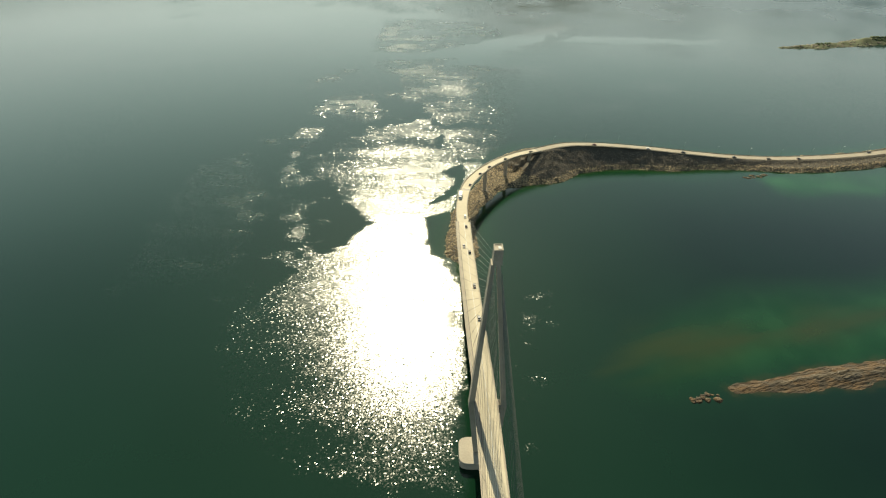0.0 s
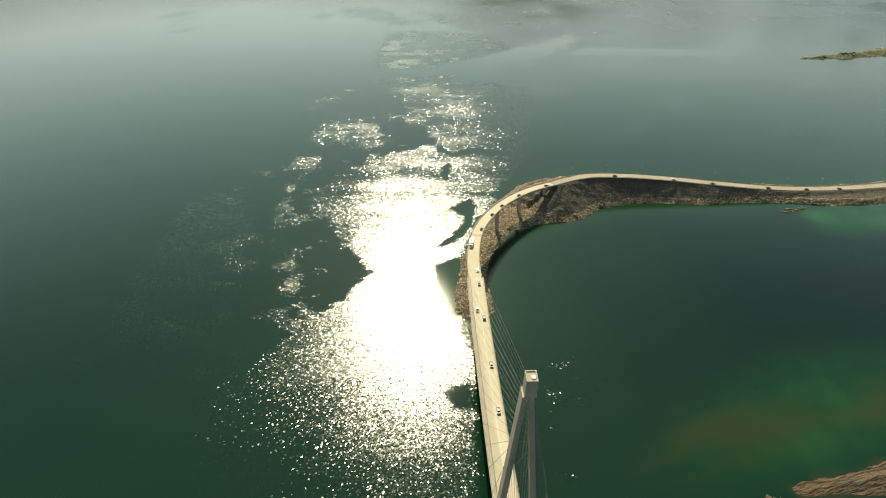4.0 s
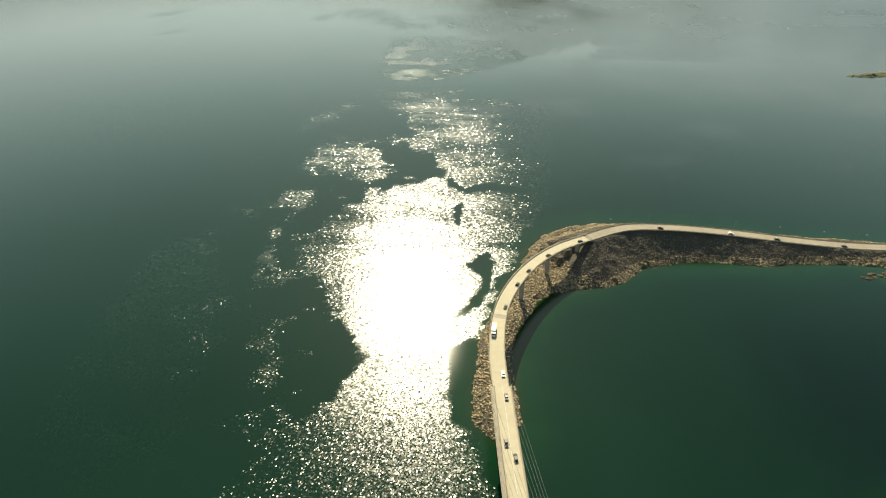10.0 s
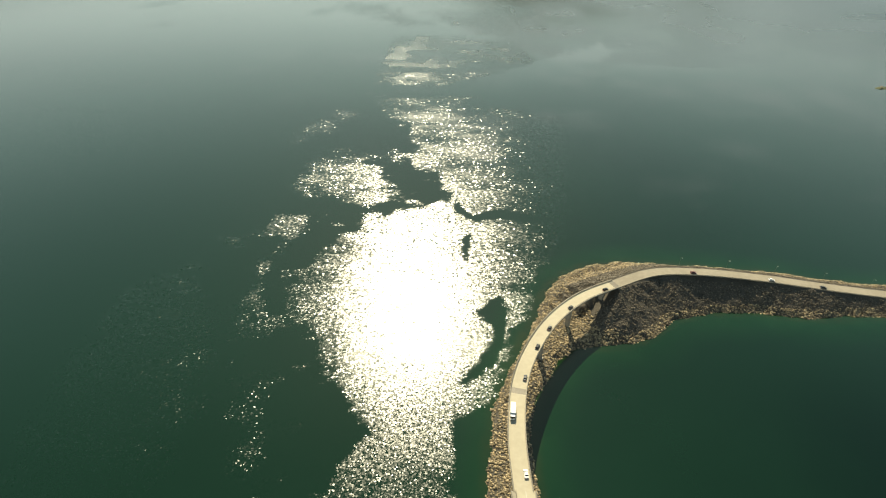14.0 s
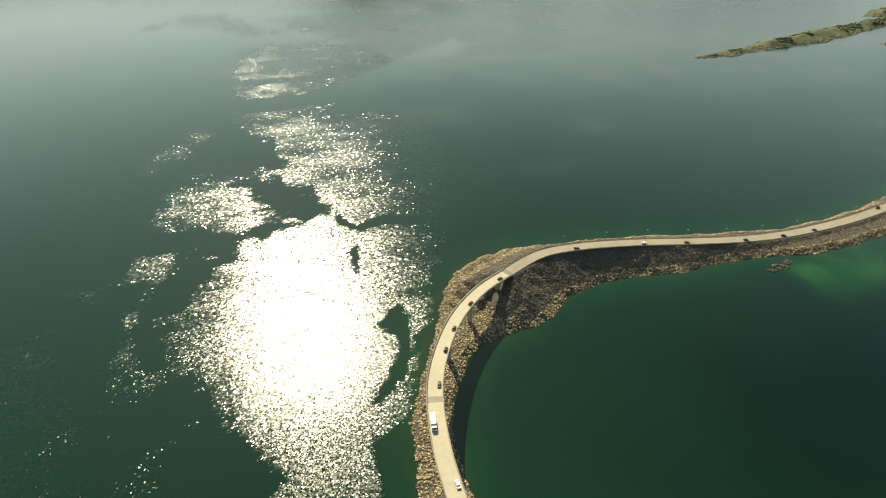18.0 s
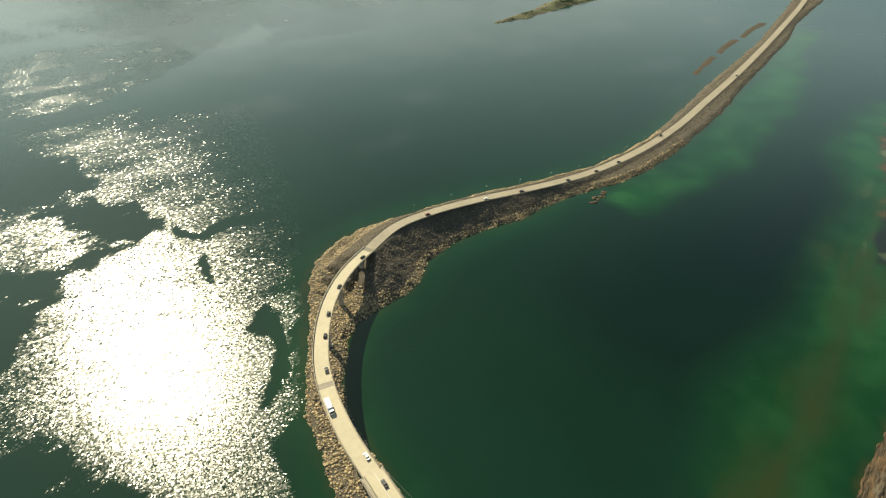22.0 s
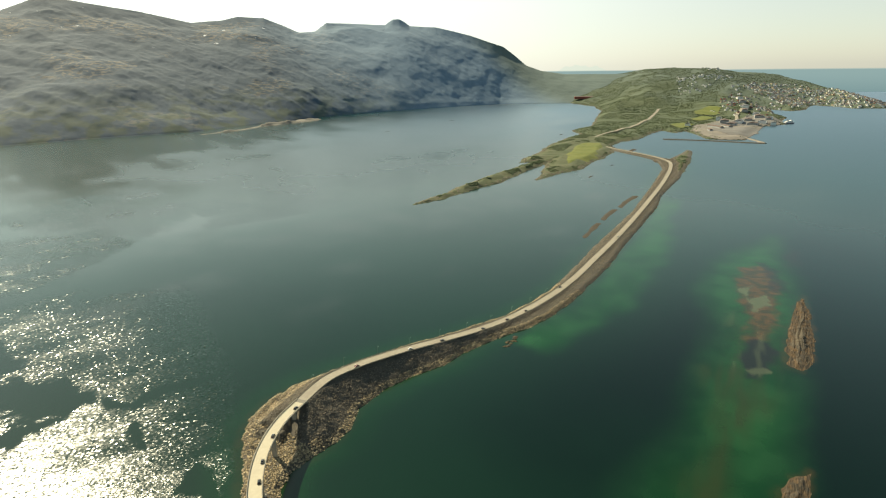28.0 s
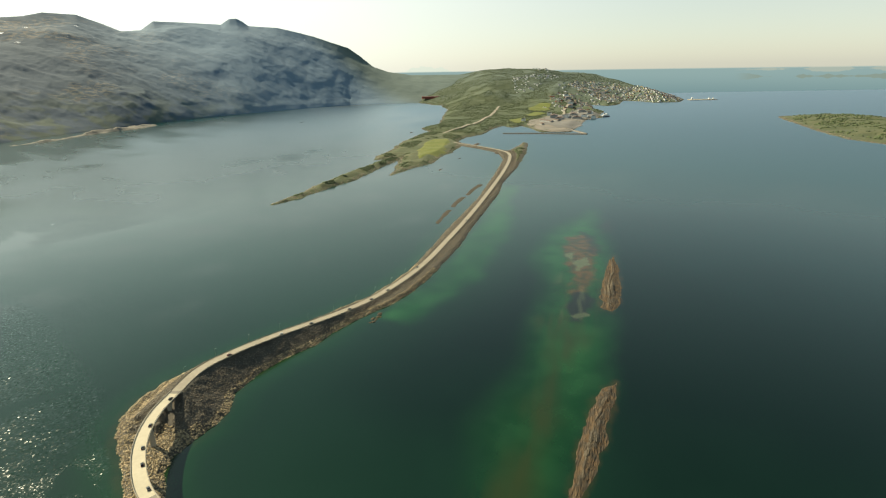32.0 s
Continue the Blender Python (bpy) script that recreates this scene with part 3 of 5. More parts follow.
for poly, level in zip(THIN_RUFFLE, (1.0, 1.0, 1.15, 1.0, 0.9, 0.9)):
    ruffle = np.maximum(ruffle, level * np.clip(gusts * 1.05 - 0.12 + 0.18 * fractal(SX, SY * 1.6, 24, 4, 45), 0.1, 1.2) * smooth01(inside_distance(SX, SY, poly) + 1.6 * edge, -9, 9))
# the wind dies away outwards from the ruffled water
halo = smooth01(np.maximum(inside_distance(SX, SY, RUFFLED[0]), inside_distance(SX, SY, RUFFLED[1])) + 2 * edge, -75, 5)
ruffle = np.maximum(ruffle, 0.95 * halo * smooth01(fractal(SX, SY * 1.5, 26, 5, 49), 0.15, 0.8) * smooth01(-SX, -30, 40))
ruffle = np.maximum(ruffle, 1.3 * smooth01(fractal(SX, SY, 12, 3, 46), 0.2, 0.7) * smooth01(inside_distance(SX, SY, [(48, 395), (70, 402), (92, 432), (70, 430), (52, 415)]) + edge, -6, 6))
ruffle *= 1 - 0.32 * smooth01(-SY, -330, -240)
PATCHES = [[(53, 303), (87, 305), (86, 271), (72, 247), (49, 242)], [(46, 229), (64, 229), (62, 213), (44, 209)], [(40, 188), (56, 191), (52, 174), (40, 174)]]
for poly in PATCHES:
    ruffle = np.maximum(ruffle, 0.8 * smooth01(fractal(SX / 1.6, SY * 1.5, 9, 3, 48), -0.15, 0.7) * smooth01(inside_distance(SX, SY, poly) + 0.9 * edge, -8, 8))
for poly in CALM:
    ruffle *= 1 - 0.94 * smooth01(inside_distance(SX, SY, poly) + 0.35 * edge, -2.5, 2.5)
slicks = np.zeros(SX.shape)
for poly in SLICKS:
    slicks = np.maximum(slicks, smooth01(inside_distance(SX, SY, poly) + 2.5 * edge, -22, 14))
for poly in CATSPAWS:
    ruffle = np.maximum(ruffle, 0.75 * smooth01(inside_distance(SX, SY, poly) + 3 * edge, -20, 25))
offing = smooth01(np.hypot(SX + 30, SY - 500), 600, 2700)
east_dark = smooth01(SX + 2 * wob, 60, 330) * smooth01(-SY, -500, -360)
west_tone = smooth01(inside_distance(SX, SY, [(-110, 430), (-130, 620), (-190, 820), (-900, 900), (-900, 380), (-300, 400)]) + wob, -90, 90)
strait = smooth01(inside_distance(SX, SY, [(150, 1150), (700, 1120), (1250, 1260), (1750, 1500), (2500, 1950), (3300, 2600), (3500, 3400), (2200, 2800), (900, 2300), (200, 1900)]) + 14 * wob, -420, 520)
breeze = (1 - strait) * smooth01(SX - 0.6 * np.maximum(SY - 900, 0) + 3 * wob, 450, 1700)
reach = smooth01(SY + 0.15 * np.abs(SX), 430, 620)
for key, val in (("shallow", shallow), ("weed", weed), ("kelp", kelp), ("sand", sand), ("silt", silt), ("ruffle", ruffle / 1.6), ("offing", offing), ("reach", reach), ("strait", strait), ("east_dark", east_dark), ("slick", slicks), ("west_tone", west_tone), ("breeze", breeze)):
    at = sea_me.attributes.new(key, "FLOAT", "POINT")
    at.data.foreach_set("value", np.clip(val, 0, 1).astype(np.float32).ravel())

WATER = bpy.data.materials.new("sea_water")
WATER.use_nodes = True
n, l = WATER.node_tree.nodes, WATER.node_tree.links
b = n["Principled BSDF"]
b.inputs["IOR"].default_value = 1.33
geo = n.new("ShaderNodeNewGeometry")


def tex(scale, detail, stretch=(1, 1, 1), turn=0.0, rough=0.5):
    mp, t = n.new("ShaderNodeMapping"), n.new("ShaderNodeTexNoise")
    mp.inputs["Scale"].default_value, mp.inputs["Rotation"].default_value = stretch, (0, 0, turn)
    t.inputs["Scale"].default_value, t.inputs["Detail"].default_value, t.inputs["Roughness"].default_value = scale, detail, rough
    l.new(geo.outputs["Position"], mp.inputs[0])
    l.new(mp.outputs[0], t.inputs["Vector"])
    return t.outputs[0]


def maprange(src, a, b_, c, d):
    r = n.new("ShaderNodeMapRange")
    r.interpolation_type = "SMOOTHSTEP"
    for k, v in zip(("From Min", "From Max", "To Min", "To Max"), (a, b_, c, d)):
        r.inputs[k].default_value = v
    l.new(src, r.inputs[0])
    return r.outputs[0]


def mixcol(fac, a, c):
    m = n.new("ShaderNodeMix")
    m.data_type = "RGBA"
    l.new(fac, m.inputs[0])
    for k, v in ((6, a), (7, c)):
        if isinstance(v, tuple):
            m.inputs[k].default_value = (*v, 1)
        else:
            l.new(v, m.inputs[k])
    return m.outputs[2]


def math_node(op, a, c):
    m = n.new("ShaderNodeMath")
    m.operation = op
    for k, v in ((0, a), (1, c)):
        if isinstance(v, (int, float)):
            m.inputs[k].default_value = v
        else:
            l.new(v, m.inputs[k])
    return m.outputs[0]


a_sh = n.new("ShaderNodeAttribute")
a_sh.attribute_name = "shallow"
deep = mixcol(maprange(tex(0.004, 4), 0.35, 0.65, 0, 1), (0.0030, 0.0145, 0.0064), (0.0040, 0.0175, 0.0084))
green = mixcol(maprange(tex(0.03, 5), 0.35, 0.65, 0, 1), (0.0056, 0.040, 0.0078), (0.013, 0.058, 0.016))
brown = mixcol(maprange(tex(0.08, 6), 0.4, 0.6, 0, 1), (0.028, 0.024, 0.008), (0.06, 0.0336, 0.0104))
a_of = n.new("ShaderNodeAttribute")
a_of.attribute_name = "offing"
# darker body colour over the south-eastern water
a_ch = n.new("ShaderNodeAttribute")
a_ch.attribute_name = "east_dark"
deep = mixcol(a_ch.outputs["Fac"], deep, (0.0006, 0.0054, 0.0022))
# paler body colour over the western water
a_tu = n.new("ShaderNodeAttribute")
a_tu.attribute_name = "west_tone"
deep = mixcol(a_tu.outputs["Fac"], deep, (0.0058, 0.0205, 0.0115))
# far water turned bluer: distance haze put into the body colour
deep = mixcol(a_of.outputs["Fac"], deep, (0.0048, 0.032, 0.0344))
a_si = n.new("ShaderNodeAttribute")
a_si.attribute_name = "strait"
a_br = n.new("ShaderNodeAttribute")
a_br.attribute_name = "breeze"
# the same haze blue over the open water to the east
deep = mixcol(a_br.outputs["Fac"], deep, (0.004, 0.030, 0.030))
# strait paled: its bright sky reflection is put into the body colour
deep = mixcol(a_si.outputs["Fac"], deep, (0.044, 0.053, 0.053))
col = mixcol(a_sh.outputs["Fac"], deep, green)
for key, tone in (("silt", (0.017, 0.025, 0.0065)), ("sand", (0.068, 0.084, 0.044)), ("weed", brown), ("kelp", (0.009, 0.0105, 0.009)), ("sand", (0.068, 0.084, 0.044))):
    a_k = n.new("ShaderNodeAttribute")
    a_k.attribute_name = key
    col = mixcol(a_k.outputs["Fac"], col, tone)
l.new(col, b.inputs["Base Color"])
# ripples, with calm slicks between them
slick = maprange(tex(0.0045, 7, (1, 1.7, 1), 0.35, 0.6), 0.44, 0.54, 0.0, 1.0)


def vec_node(op, a, c):
    m = n.new("ShaderNodeVectorMath")
    m.operation = op
    for k, v in ((0, a), (1, c)):
        if isinstance(v, tuple):
            m.inputs[k].default_value = v
        elif v is not None:
            l.new(v, m.inputs[k])
    return m


def facets(scale, tilt):
    """Small wave facets, each tilted its own way, a few of them steeply."""
    vo, sep = n.new("ShaderNodeTexVoronoi"), n.new("ShaderNodeSeparateColor")
    vo.voronoi_dimensions = "2D"
    vo.inputs["Scale"].default_value = scale
    l.new(geo.outputs["Position"], vo.inputs["Vector"])
    l.new(vo.outputs["Color"], sep.inputs[0])
    size = math_node("ADD", 0.35, math_node("MULTIPLY", math_node("POWER", sep.outputs[2], 3.0), 2.2))
    dirn = vec_node("SUBTRACT", vo.outputs["Color"], (0.5, 0.5, 0.5)).outputs[0]
    flat = vec_node("MULTIPLY", dirn, (tilt, tilt, 0.0)).outputs[0]
    sc = vec_node("SCALE", flat, None)
    l.new(size, sc.inputs["Scale"])
    return sc.outputs[0]


a_ru, a_re = n.new("ShaderNodeAttribute"), n.new("ShaderNodeAttribute")
a_ru.attribute_name, a_re.attribute_name = "ruffle", "reach"
a_sl = n.new("ShaderNodeAttribute")
a_sl.attribute_name = "slick"
still = math_node("SUBTRACT", 1.0, a_sl.outputs["Fac"])
open_sea = math_node("MULTIPLY", maprange(slick, 0, 1, 0.03, 0.12), a_of.outputs["Fac"])
a_st = n.new("ShaderNodeAttribute")
a_st.attribute_name = "strait"
open_sea = math_node("MAXIMUM", open_sea, math_node("MULTIPLY", a_st.outputs["Fac"], 0.35))
wind = math_node("MULTIPLY", still, math_node("MAXIMUM", math_node("MULTIPLY", a_ru.outputs["Fac"], 1.6), open_sea))
# fine facets close in, coarser far off, sized to fit the camera's view
ripples, waves = vec_node("SCALE", facets(1.45, 0.175), None), vec_node("SCALE", facets(0.72, 0.145), None)
l.new(math_node("POWER", math_node("SUBTRACT", 1.0, a_re.outputs["Fac"]), 0.5), ripples.inputs["Scale"])
l.new(math_node("POWER", a_re.outputs["Fac"], 0.5), waves.inputs["Scale"])
rough_sea = vec_node("SCALE", vec_node("ADD", ripples.outputs[0], waves.outputs[0]).outputs[0], None)
l.new(wind, rough_sea.inputs["Scale"])
bp = n.new("ShaderNodeBump")
l.new(tex(0.25, 3, (1, 1.4, 1), 0.5, 0.5), bp.inputs["Height"])
l.new(wind, bp.inputs["Strength"])
bp.inputs["Distance"].default_value = 0.10
sea_normal = vec_node("NORMALIZE", vec_node("ADD", bp.outputs[0], rough_sea.outputs[0]).outputs[0], None).outputs[0]
# the body colour below, and on it the mirror of the surface by its Fresnel share
b.inputs["Specular IOR Level"].default_value, b.inputs["Roughness"].default_value = 0.0, 0.9
gloss, fresnel, sea_mix = n.new("ShaderNodeBsdfGlossy"), n.new("ShaderNodeFresnel"), n.new("ShaderNodeMixShader")
gloss.distribution = "BECKMANN"
gloss.inputs["Color"].default_value = (1, 1, 1, 1)
fresnel.inputs["IOR"].default_value = 1.33
l.new(sea_normal, gloss.inputs["Normal"])
l.new(sea_normal, fresnel.inputs["Normal"])
# wavelets too small to tell apart widen the mirror where the wind blows
chop = math_node("ADD", 0.16, math_node("MULTIPLY", math_node("MINIMUM", math_node("MULTIPLY", a_ru.outputs["Fac"], 1.6), 1.2), maprange(a_re.outputs["Fac"], 0, 1, 0.122, 0.126)))
chop = math_node("MAXIMUM", chop, math_node("ADD", maprange(a_of.outputs["Fac"], 0, 1, 0.16, 0.27), maprange(a_st.outputs["Fac"], 0, 1, 0, 0.12)))
chop = math_node("ADD", chop, maprange(a_br.outputs["Fac"], 0, 1, 0, 0.24))
l.new(math_node("MULTIPLY", chop, maprange(a_sl.outputs["Fac"], 0, 1, 1, 0.5)), gloss.inputs["Roughness"])
l.new(fresnel.outputs[0], sea_mix.inputs[0])
l.new(b.outputs[0], sea_mix.inputs[1])
l.new(gloss.outputs[0], sea_mix.inputs[2])
l.new(sea_mix.outputs[0], n["Material Output"].inputs["Surface"])
sea_me.materials.append(WATER)
tagged(new("water", sea_me), "dark green sea with sun glitter and pale green shoals", "sea", kind="structure")


# ---- causeway and spit ----
def causeway_land():
    poly = CAUSEWAY + SPIT
    sheets = []
    for name, x0, x1, y0, y1, step in (("near", -10, 470, 325, 580, 1.6), ("far", 465, 1720, 480, 1260, 5.0)):
        X, Y = np.meshgrid(np.arange(x0, x1, step), np.arange(y0, y1, step))
        d = inside_distance(X, Y, poly) - 1.2 + 1.6 * fractal(X, Y, 9, 4, 4)
        ids = np.zeros(X.shape, int)
        best = np.full(X.shape, 1e18)
        for i in range(S_TOWER, len(RP) - 1, 2):
            q = (X - RP[i, 0]) ** 2 + (Y - RP[i, 1]) ** 2
            ids, best = np.where(q < best, i, ids), np.minimum(q, best)
        road_z = RP[ids, 2]
        before = np.maximum(0, (S_JOINT - ids) * 4.0 - 2)
        left = (X - RP[ids, 0]) * RN[ids, 0] + (Y - RP[ids, 1]) * RN[ids, 1]
        past_end = RP[S_JOINT, 0] + 1.0 + 0.08 * (RP[S_JOINT, 1] - Y) - X
        low = 2.6 + 0.8 * fractal(X, Y, 14, 3, 6)
        head = np.where(left > 2.0, RP[S_JOINT, 2] - 1.4 - before * 0.5, np.where(past_end > 0, RP[S_JOINT, 2] - 1.4 - past_end * 0.64, 1e9))
        top = np.where(ids >= S_JOINT, road_z - 0.35, RP[S_JOINT, 2] - 1.4)
        top = np.where((ids < S_JOINT) | ((past_end > 0) & (left < 2.0)), np.minimum(top, np.maximum(low, head)), top)
        far_out = np.sqrt(best)
        crest = np.where(far_out > 6.0, np.maximum(road_z - 0.35 - (far_out - 6.0) * np.where(X > 470, 0.75, 0.62), 1.5), 1e9)
        Z = np.minimum(np.minimum(d * np.where(X > 900, 0.6, 0.66), top), np.maximum(crest, 3.0))
        bumps = 0.45 * fractal(X, Y, 4, 3, 7) * np.clip((far_out - 5.2) / 3, 0, 1)
        Z = np.where(Z > 0, Z + bumps, np.maximum(Z, -3))
        sheets.append((X, Y, Z, d))
        me = grid_mesh("causeway", X, Y, Z, Z > -1.5, GRAVEL)
        tagged(new("causeway_fill" if name == "near" else "causeway_fill_far", me), "grey-brown rock-fill causeway embankment in the sea", "causeway", kind="structure")
    return sheets


CAUSE = causeway_land()

# ---- islets, field, peninsula, mountains ----
def islet(name, poly, crown, grain, label, seed):
    """A bare islet of tilted slabs along the grain, with a low skirt of weed."""
    p = np.asarray(poly, float)
    X, Y = np.meshgrid(np.arange(p[:, 0].min() - 8, p[:, 0].max() + 8, 0.75), np.arange(p[:, 1].min() - 8, p[:, 1].max() + 8, 0.75))
    d = inside_distance(X, Y, p) + 2.2 * fractal(X, Y, 11, 4, seed)
    c, s = math.cos(grain), math.sin(grain)
    a, q = X * c + Y * s, -X * s + Y * c
    w = q / 5.5 + 0.9 * fractal(a / 4, q, 16, 4, seed + 1)
    slab = 1 - (w - np.floor(w))
    cleft = smooth01(np.abs(fractal(a, q / 2.5, 17, 3, seed + 2)), 0.0, 0.16)
    body = np.clip((d - 3.0) * 0.42, 0, crown * (0.75 + 0.35 * fractal(a / 2, q, 22, 3, seed + 3)))
    Z = np.where(d < 3.0, 0.16 * d, 0.48) + body * (0.45 + 0.6 * slab) * (0.55 + 0.45 * cleft) + np.clip(d - 1, 0, 1) * 0.4 * fractal(a / 1.5, q, 3, 4, seed + 4)
    Z = np.where(d > 0, Z, np.maximum(0.3 * d, -2))
    return tagged(new(name, grid_mesh(name, X, Y, Z, Z > -1.2, SKERRY)), label, "islet", kind="structure")


islet("islet_bare", ISLET_A, 8.0, 0.27, "bare golden-brown rock islet with a weed skirt on the shoal", 2)
islet("islet_long", ISLET_B, 6.2, 0.13, "long low brown rock islet with dark crevices and ledges", 5)
TIP = [(604, 997), (690, 990), (790, 1010), (902, 1022), (993, 1059), (1105, 1088), (1240, 1119), (1334, 1165), (1220, 1160), (1057, 1124), (965, 1108), (879, 1085), (788, 1052), (691, 1022)]
FIELD = [(973, 980), (1060, 985), (1154, 990), (1357, 1045), (1519, 1095), (1611, 1173), (1731, 1195), (1830, 1180), (1900, 1290), (1812, 1378), (1743, 1425), (1555, 1363), (1327, 1264), (1125, 1168), (1230, 1140), (1060, 1030)]
_, TONGUE = land("skerry_tongue", TIP, 4, 0.35, 9, HEATH, "long thin heath-covered skerry with dark shore rock", "islet", 6, 3, 22, 3)
_, HEAD = land("field_headland", FIELD, 5, 0.25, 9, HEATH, "low heath headland with rocky shores", "headland", 9, 3, 40, 4)
land("grass_field", [(1100, 1000), (1230, 1022), (1390, 1066), (1520, 1128), (1610, 1200), (1560, 1262), (1470, 1243), (1330, 1172), (1190, 1090)], 5, 0.4, 11.0, GRASS, "bright yellow-green grass field on the headland", "field", 8, 1.5, 40, 5)
PENINSULA = [(1830, 1180), (2035, 1250), (2180, 1277), (2110, 1199), (2218, 1195), (2162, 1142), (1992, 1010), (2054, 907), (2225, 944), (2561, 1021), (2738, 1001), (3096, 1093), (3329, 1229), (3620, 1330),
             (3560, 1210), (3674, 1187), (4171, 1270), (4087, 1102), (3985, 1002), (4094, 873), (4377, 880), (4700, 1000), (5300, 1300), (5200, 2000), (4900, 2900), (4300, 3700), (3600, 3700), (3380, 3280), (3640, 3060), (3388, 2584),
             (3223, 2296), (2801, 1968), (2514, 1816), (2080, 1568), (1903, 1542), (1800, 1420)]


# heights by bearing from the camera: far flat land raised to fit its skyline
def hills(X, Y):
    r, az = np.hypot(X + 73, Y - 153), np.degrees(np.arctan2(X + 73, Y - 153))
    top = np.interp(az, [46, 48, 50, 52.4, 54, 56.4, 58, 60.3, 61.5, 62.9, 65, 66.6, 69.6, 72, 76.8, 81, 84], [190, 200, 205, 210, 202, 207, 208, 206, 222, 232, 234, 232, 214, 184, 100, 50, 15])
    knoll = 46 * np.exp(-((az - 55.6) / 2.4) ** 2 - ((r - 3500) / 300) ** 2) + 26 * np.exp(-((az - 60.0) / 1.8) ** 2 - ((r - 3900) / 240) ** 2)
    return smooth01(r, 2500, 5000) ** 2.2 * (top - 4) + knoll + (4 + 10 * smooth01(r, 2800, 3600)) * fractal(X, Y, 230, 4, 9)


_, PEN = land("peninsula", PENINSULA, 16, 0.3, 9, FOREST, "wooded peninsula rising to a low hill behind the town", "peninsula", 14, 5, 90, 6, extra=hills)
_, OUTER = land("outer_island", [(3099, 217), (2700, 130), (2525, 82), (2240, -15), (2100, -160), (2500, -420), (3000, -350), (3230, -200), (3309, -39), (3261, 79)], 14, 0.1, 30, HEATH, "low green and brown island across the sound", "island", 16, 7, 90, 7)

RIDGE_AZ = [-60, -20, 0, 8, 11.3, 14.8, 18.7, 21.3, 22.7, 25, 26.8, 28.1, 29.6, 30.7, 32.8, 36.3, 36.7, 37.1, 37.7, 38.2, 38.7, 41.3, 42.9, 44.6, 46.2, 47.9, 49, 50.2, 51.6, 54, 66]
RIDGE_EL = [1.0, 1.2, 2.5, 5.9, 5.4, 4.94, 4.13, 4.38, 4.69, 4.61, 3.94, 3.38, 3.5, 4.24, 4.17, 4.04, 4.32, 4.55, 4.58, 4.32, 3.95, 3.79, 3.43, 3.01, 2.47, 1.93, 1.13, 0.15, -0.35, -0.7, -0.75]


def mountains(az0, az1, k):
    az = np.radians(np.linspace(az0, az1, k))
    u = np.linspace(-0.02, 1.25, 210)
    A, U = np.meshgrid(az, u)
    deg = np.degrees(A)
    r0 = np.interp(deg, [-60, 0, 8.7, 17.6, 26.3, 32.8, 37.3, 43, 47.7, 66], [2500, 2620, 2690, 2730, 3080, 3440, 3640, 3920, 4170, 4450])
    r1 = np.interp(deg, [-60, 20, 40, 54], [4400, 4560, 4780, 4860])
    R = r0 + (r1 - r0) * U
    X, Y = -73 + R * np.sin(A), 153 + R * np.cos(A)
    R = R + 22 * fractal(X, Y, 260, 4, 11)
    X, Y = -73 + R * np.sin(A), 153 + R * np.cos(A)
    top = 258 + r1 * np.tan(np.radians(np.interp(deg, RIDGE_AZ, RIDGE_EL)))
    row = top[0]
    pad = np.pad(row, 50, mode="edge")
    soft = np.convolve(pad, np.hanning(101) / np.hanning(101).sum(), "same")[50:-50]
    crag = (row - soft)[None] * np.clip(U, 0, 1) ** 14
    top = np.repeat(soft[None], len(u), 0)
    g = np.interp(U, [-0.02, 0, 0.05, 0.5, 0.8, 1.0, 1.25], [-0.02, 0.0, 0.06, 0.53, 0.83, 1.0, 0.85])
    inner = np.clip(U / 0.12, 0, 1) * np.clip((1.0 - U) / 0.12, 0.0, 1)
    tall = np.clip(top / 520, 0.1, 1)
    # gullies run slantwise down the face; the slopes farther along are smoother
    calm = 1 - 0.55 * smooth01(deg, 26, 36)
    gully = 1 - np.abs(fractal(X + 0.35 * Y, (Y - 0.35 * X) / 2.6, 210, 5, 12))
    Z = top * g + crag + inner * calm * tall * (22 * (gully - 0.75) + 26 * fractal(X, Y, 520, 2, 13) + 2.4 * fractal(X, Y, 70, 4, 14) + 1.0 * fractal(X, Y, 17, 2, 16))
    Z = np.where(U <= 0, -4, Z)
    return grid_mesh("mountain_range", X, Y, Z, np.ones(X.shape, bool), None)


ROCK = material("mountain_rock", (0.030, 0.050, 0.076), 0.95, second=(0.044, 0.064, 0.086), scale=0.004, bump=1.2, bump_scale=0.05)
n, l = ROCK.node_tree.nodes, ROCK.node_tree.links
b = n["Principled BSDF"]
geo = n.new("ShaderNodeNewGeometry")
sep = n.new("ShaderNodeSeparateXYZ")
l.new(geo.outputs["Position"], sep.inputs[0])
rock_col = b.inputs["Base Color"].links[0].from_socket
# scrub on the lower slopes, late snow in patches near the tops
# bare tan rock in patches, with sunlit ledges put into the colour
tan = math_node("MULTIPLY", maprange(tex(0.0030, 3), 0.50, 0.62, 0, 0.8), maprange(tex(0.035, 4, (1, 1, 3)), 0.46, 0.60, 0, 1))
rock_col = mixcol(tan, rock_col, (0.135, 0.12, 0.10))
scrub = math_node("MULTIPLY", maprange(sep.outputs[2], 15, 240, 0.85, 0), maprange(tex(0.012, 5), 0.42, 0.60, 0, 1))
rock_col = mixcol(scrub, rock_col, (0.052, 0.068, 0.044))
# paler and bluer eastwards: distance haze put into the rock colour
haze_tint = maprange(sep.outputs[0], 1300, 2600, 0, 0.9)
rock_col = mixcol(haze_tint, rock_col, (0.135, 0.190, 0.245))
# low land at the east end, its green hazed in the colour too
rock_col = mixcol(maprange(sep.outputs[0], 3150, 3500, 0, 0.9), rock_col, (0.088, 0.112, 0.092))
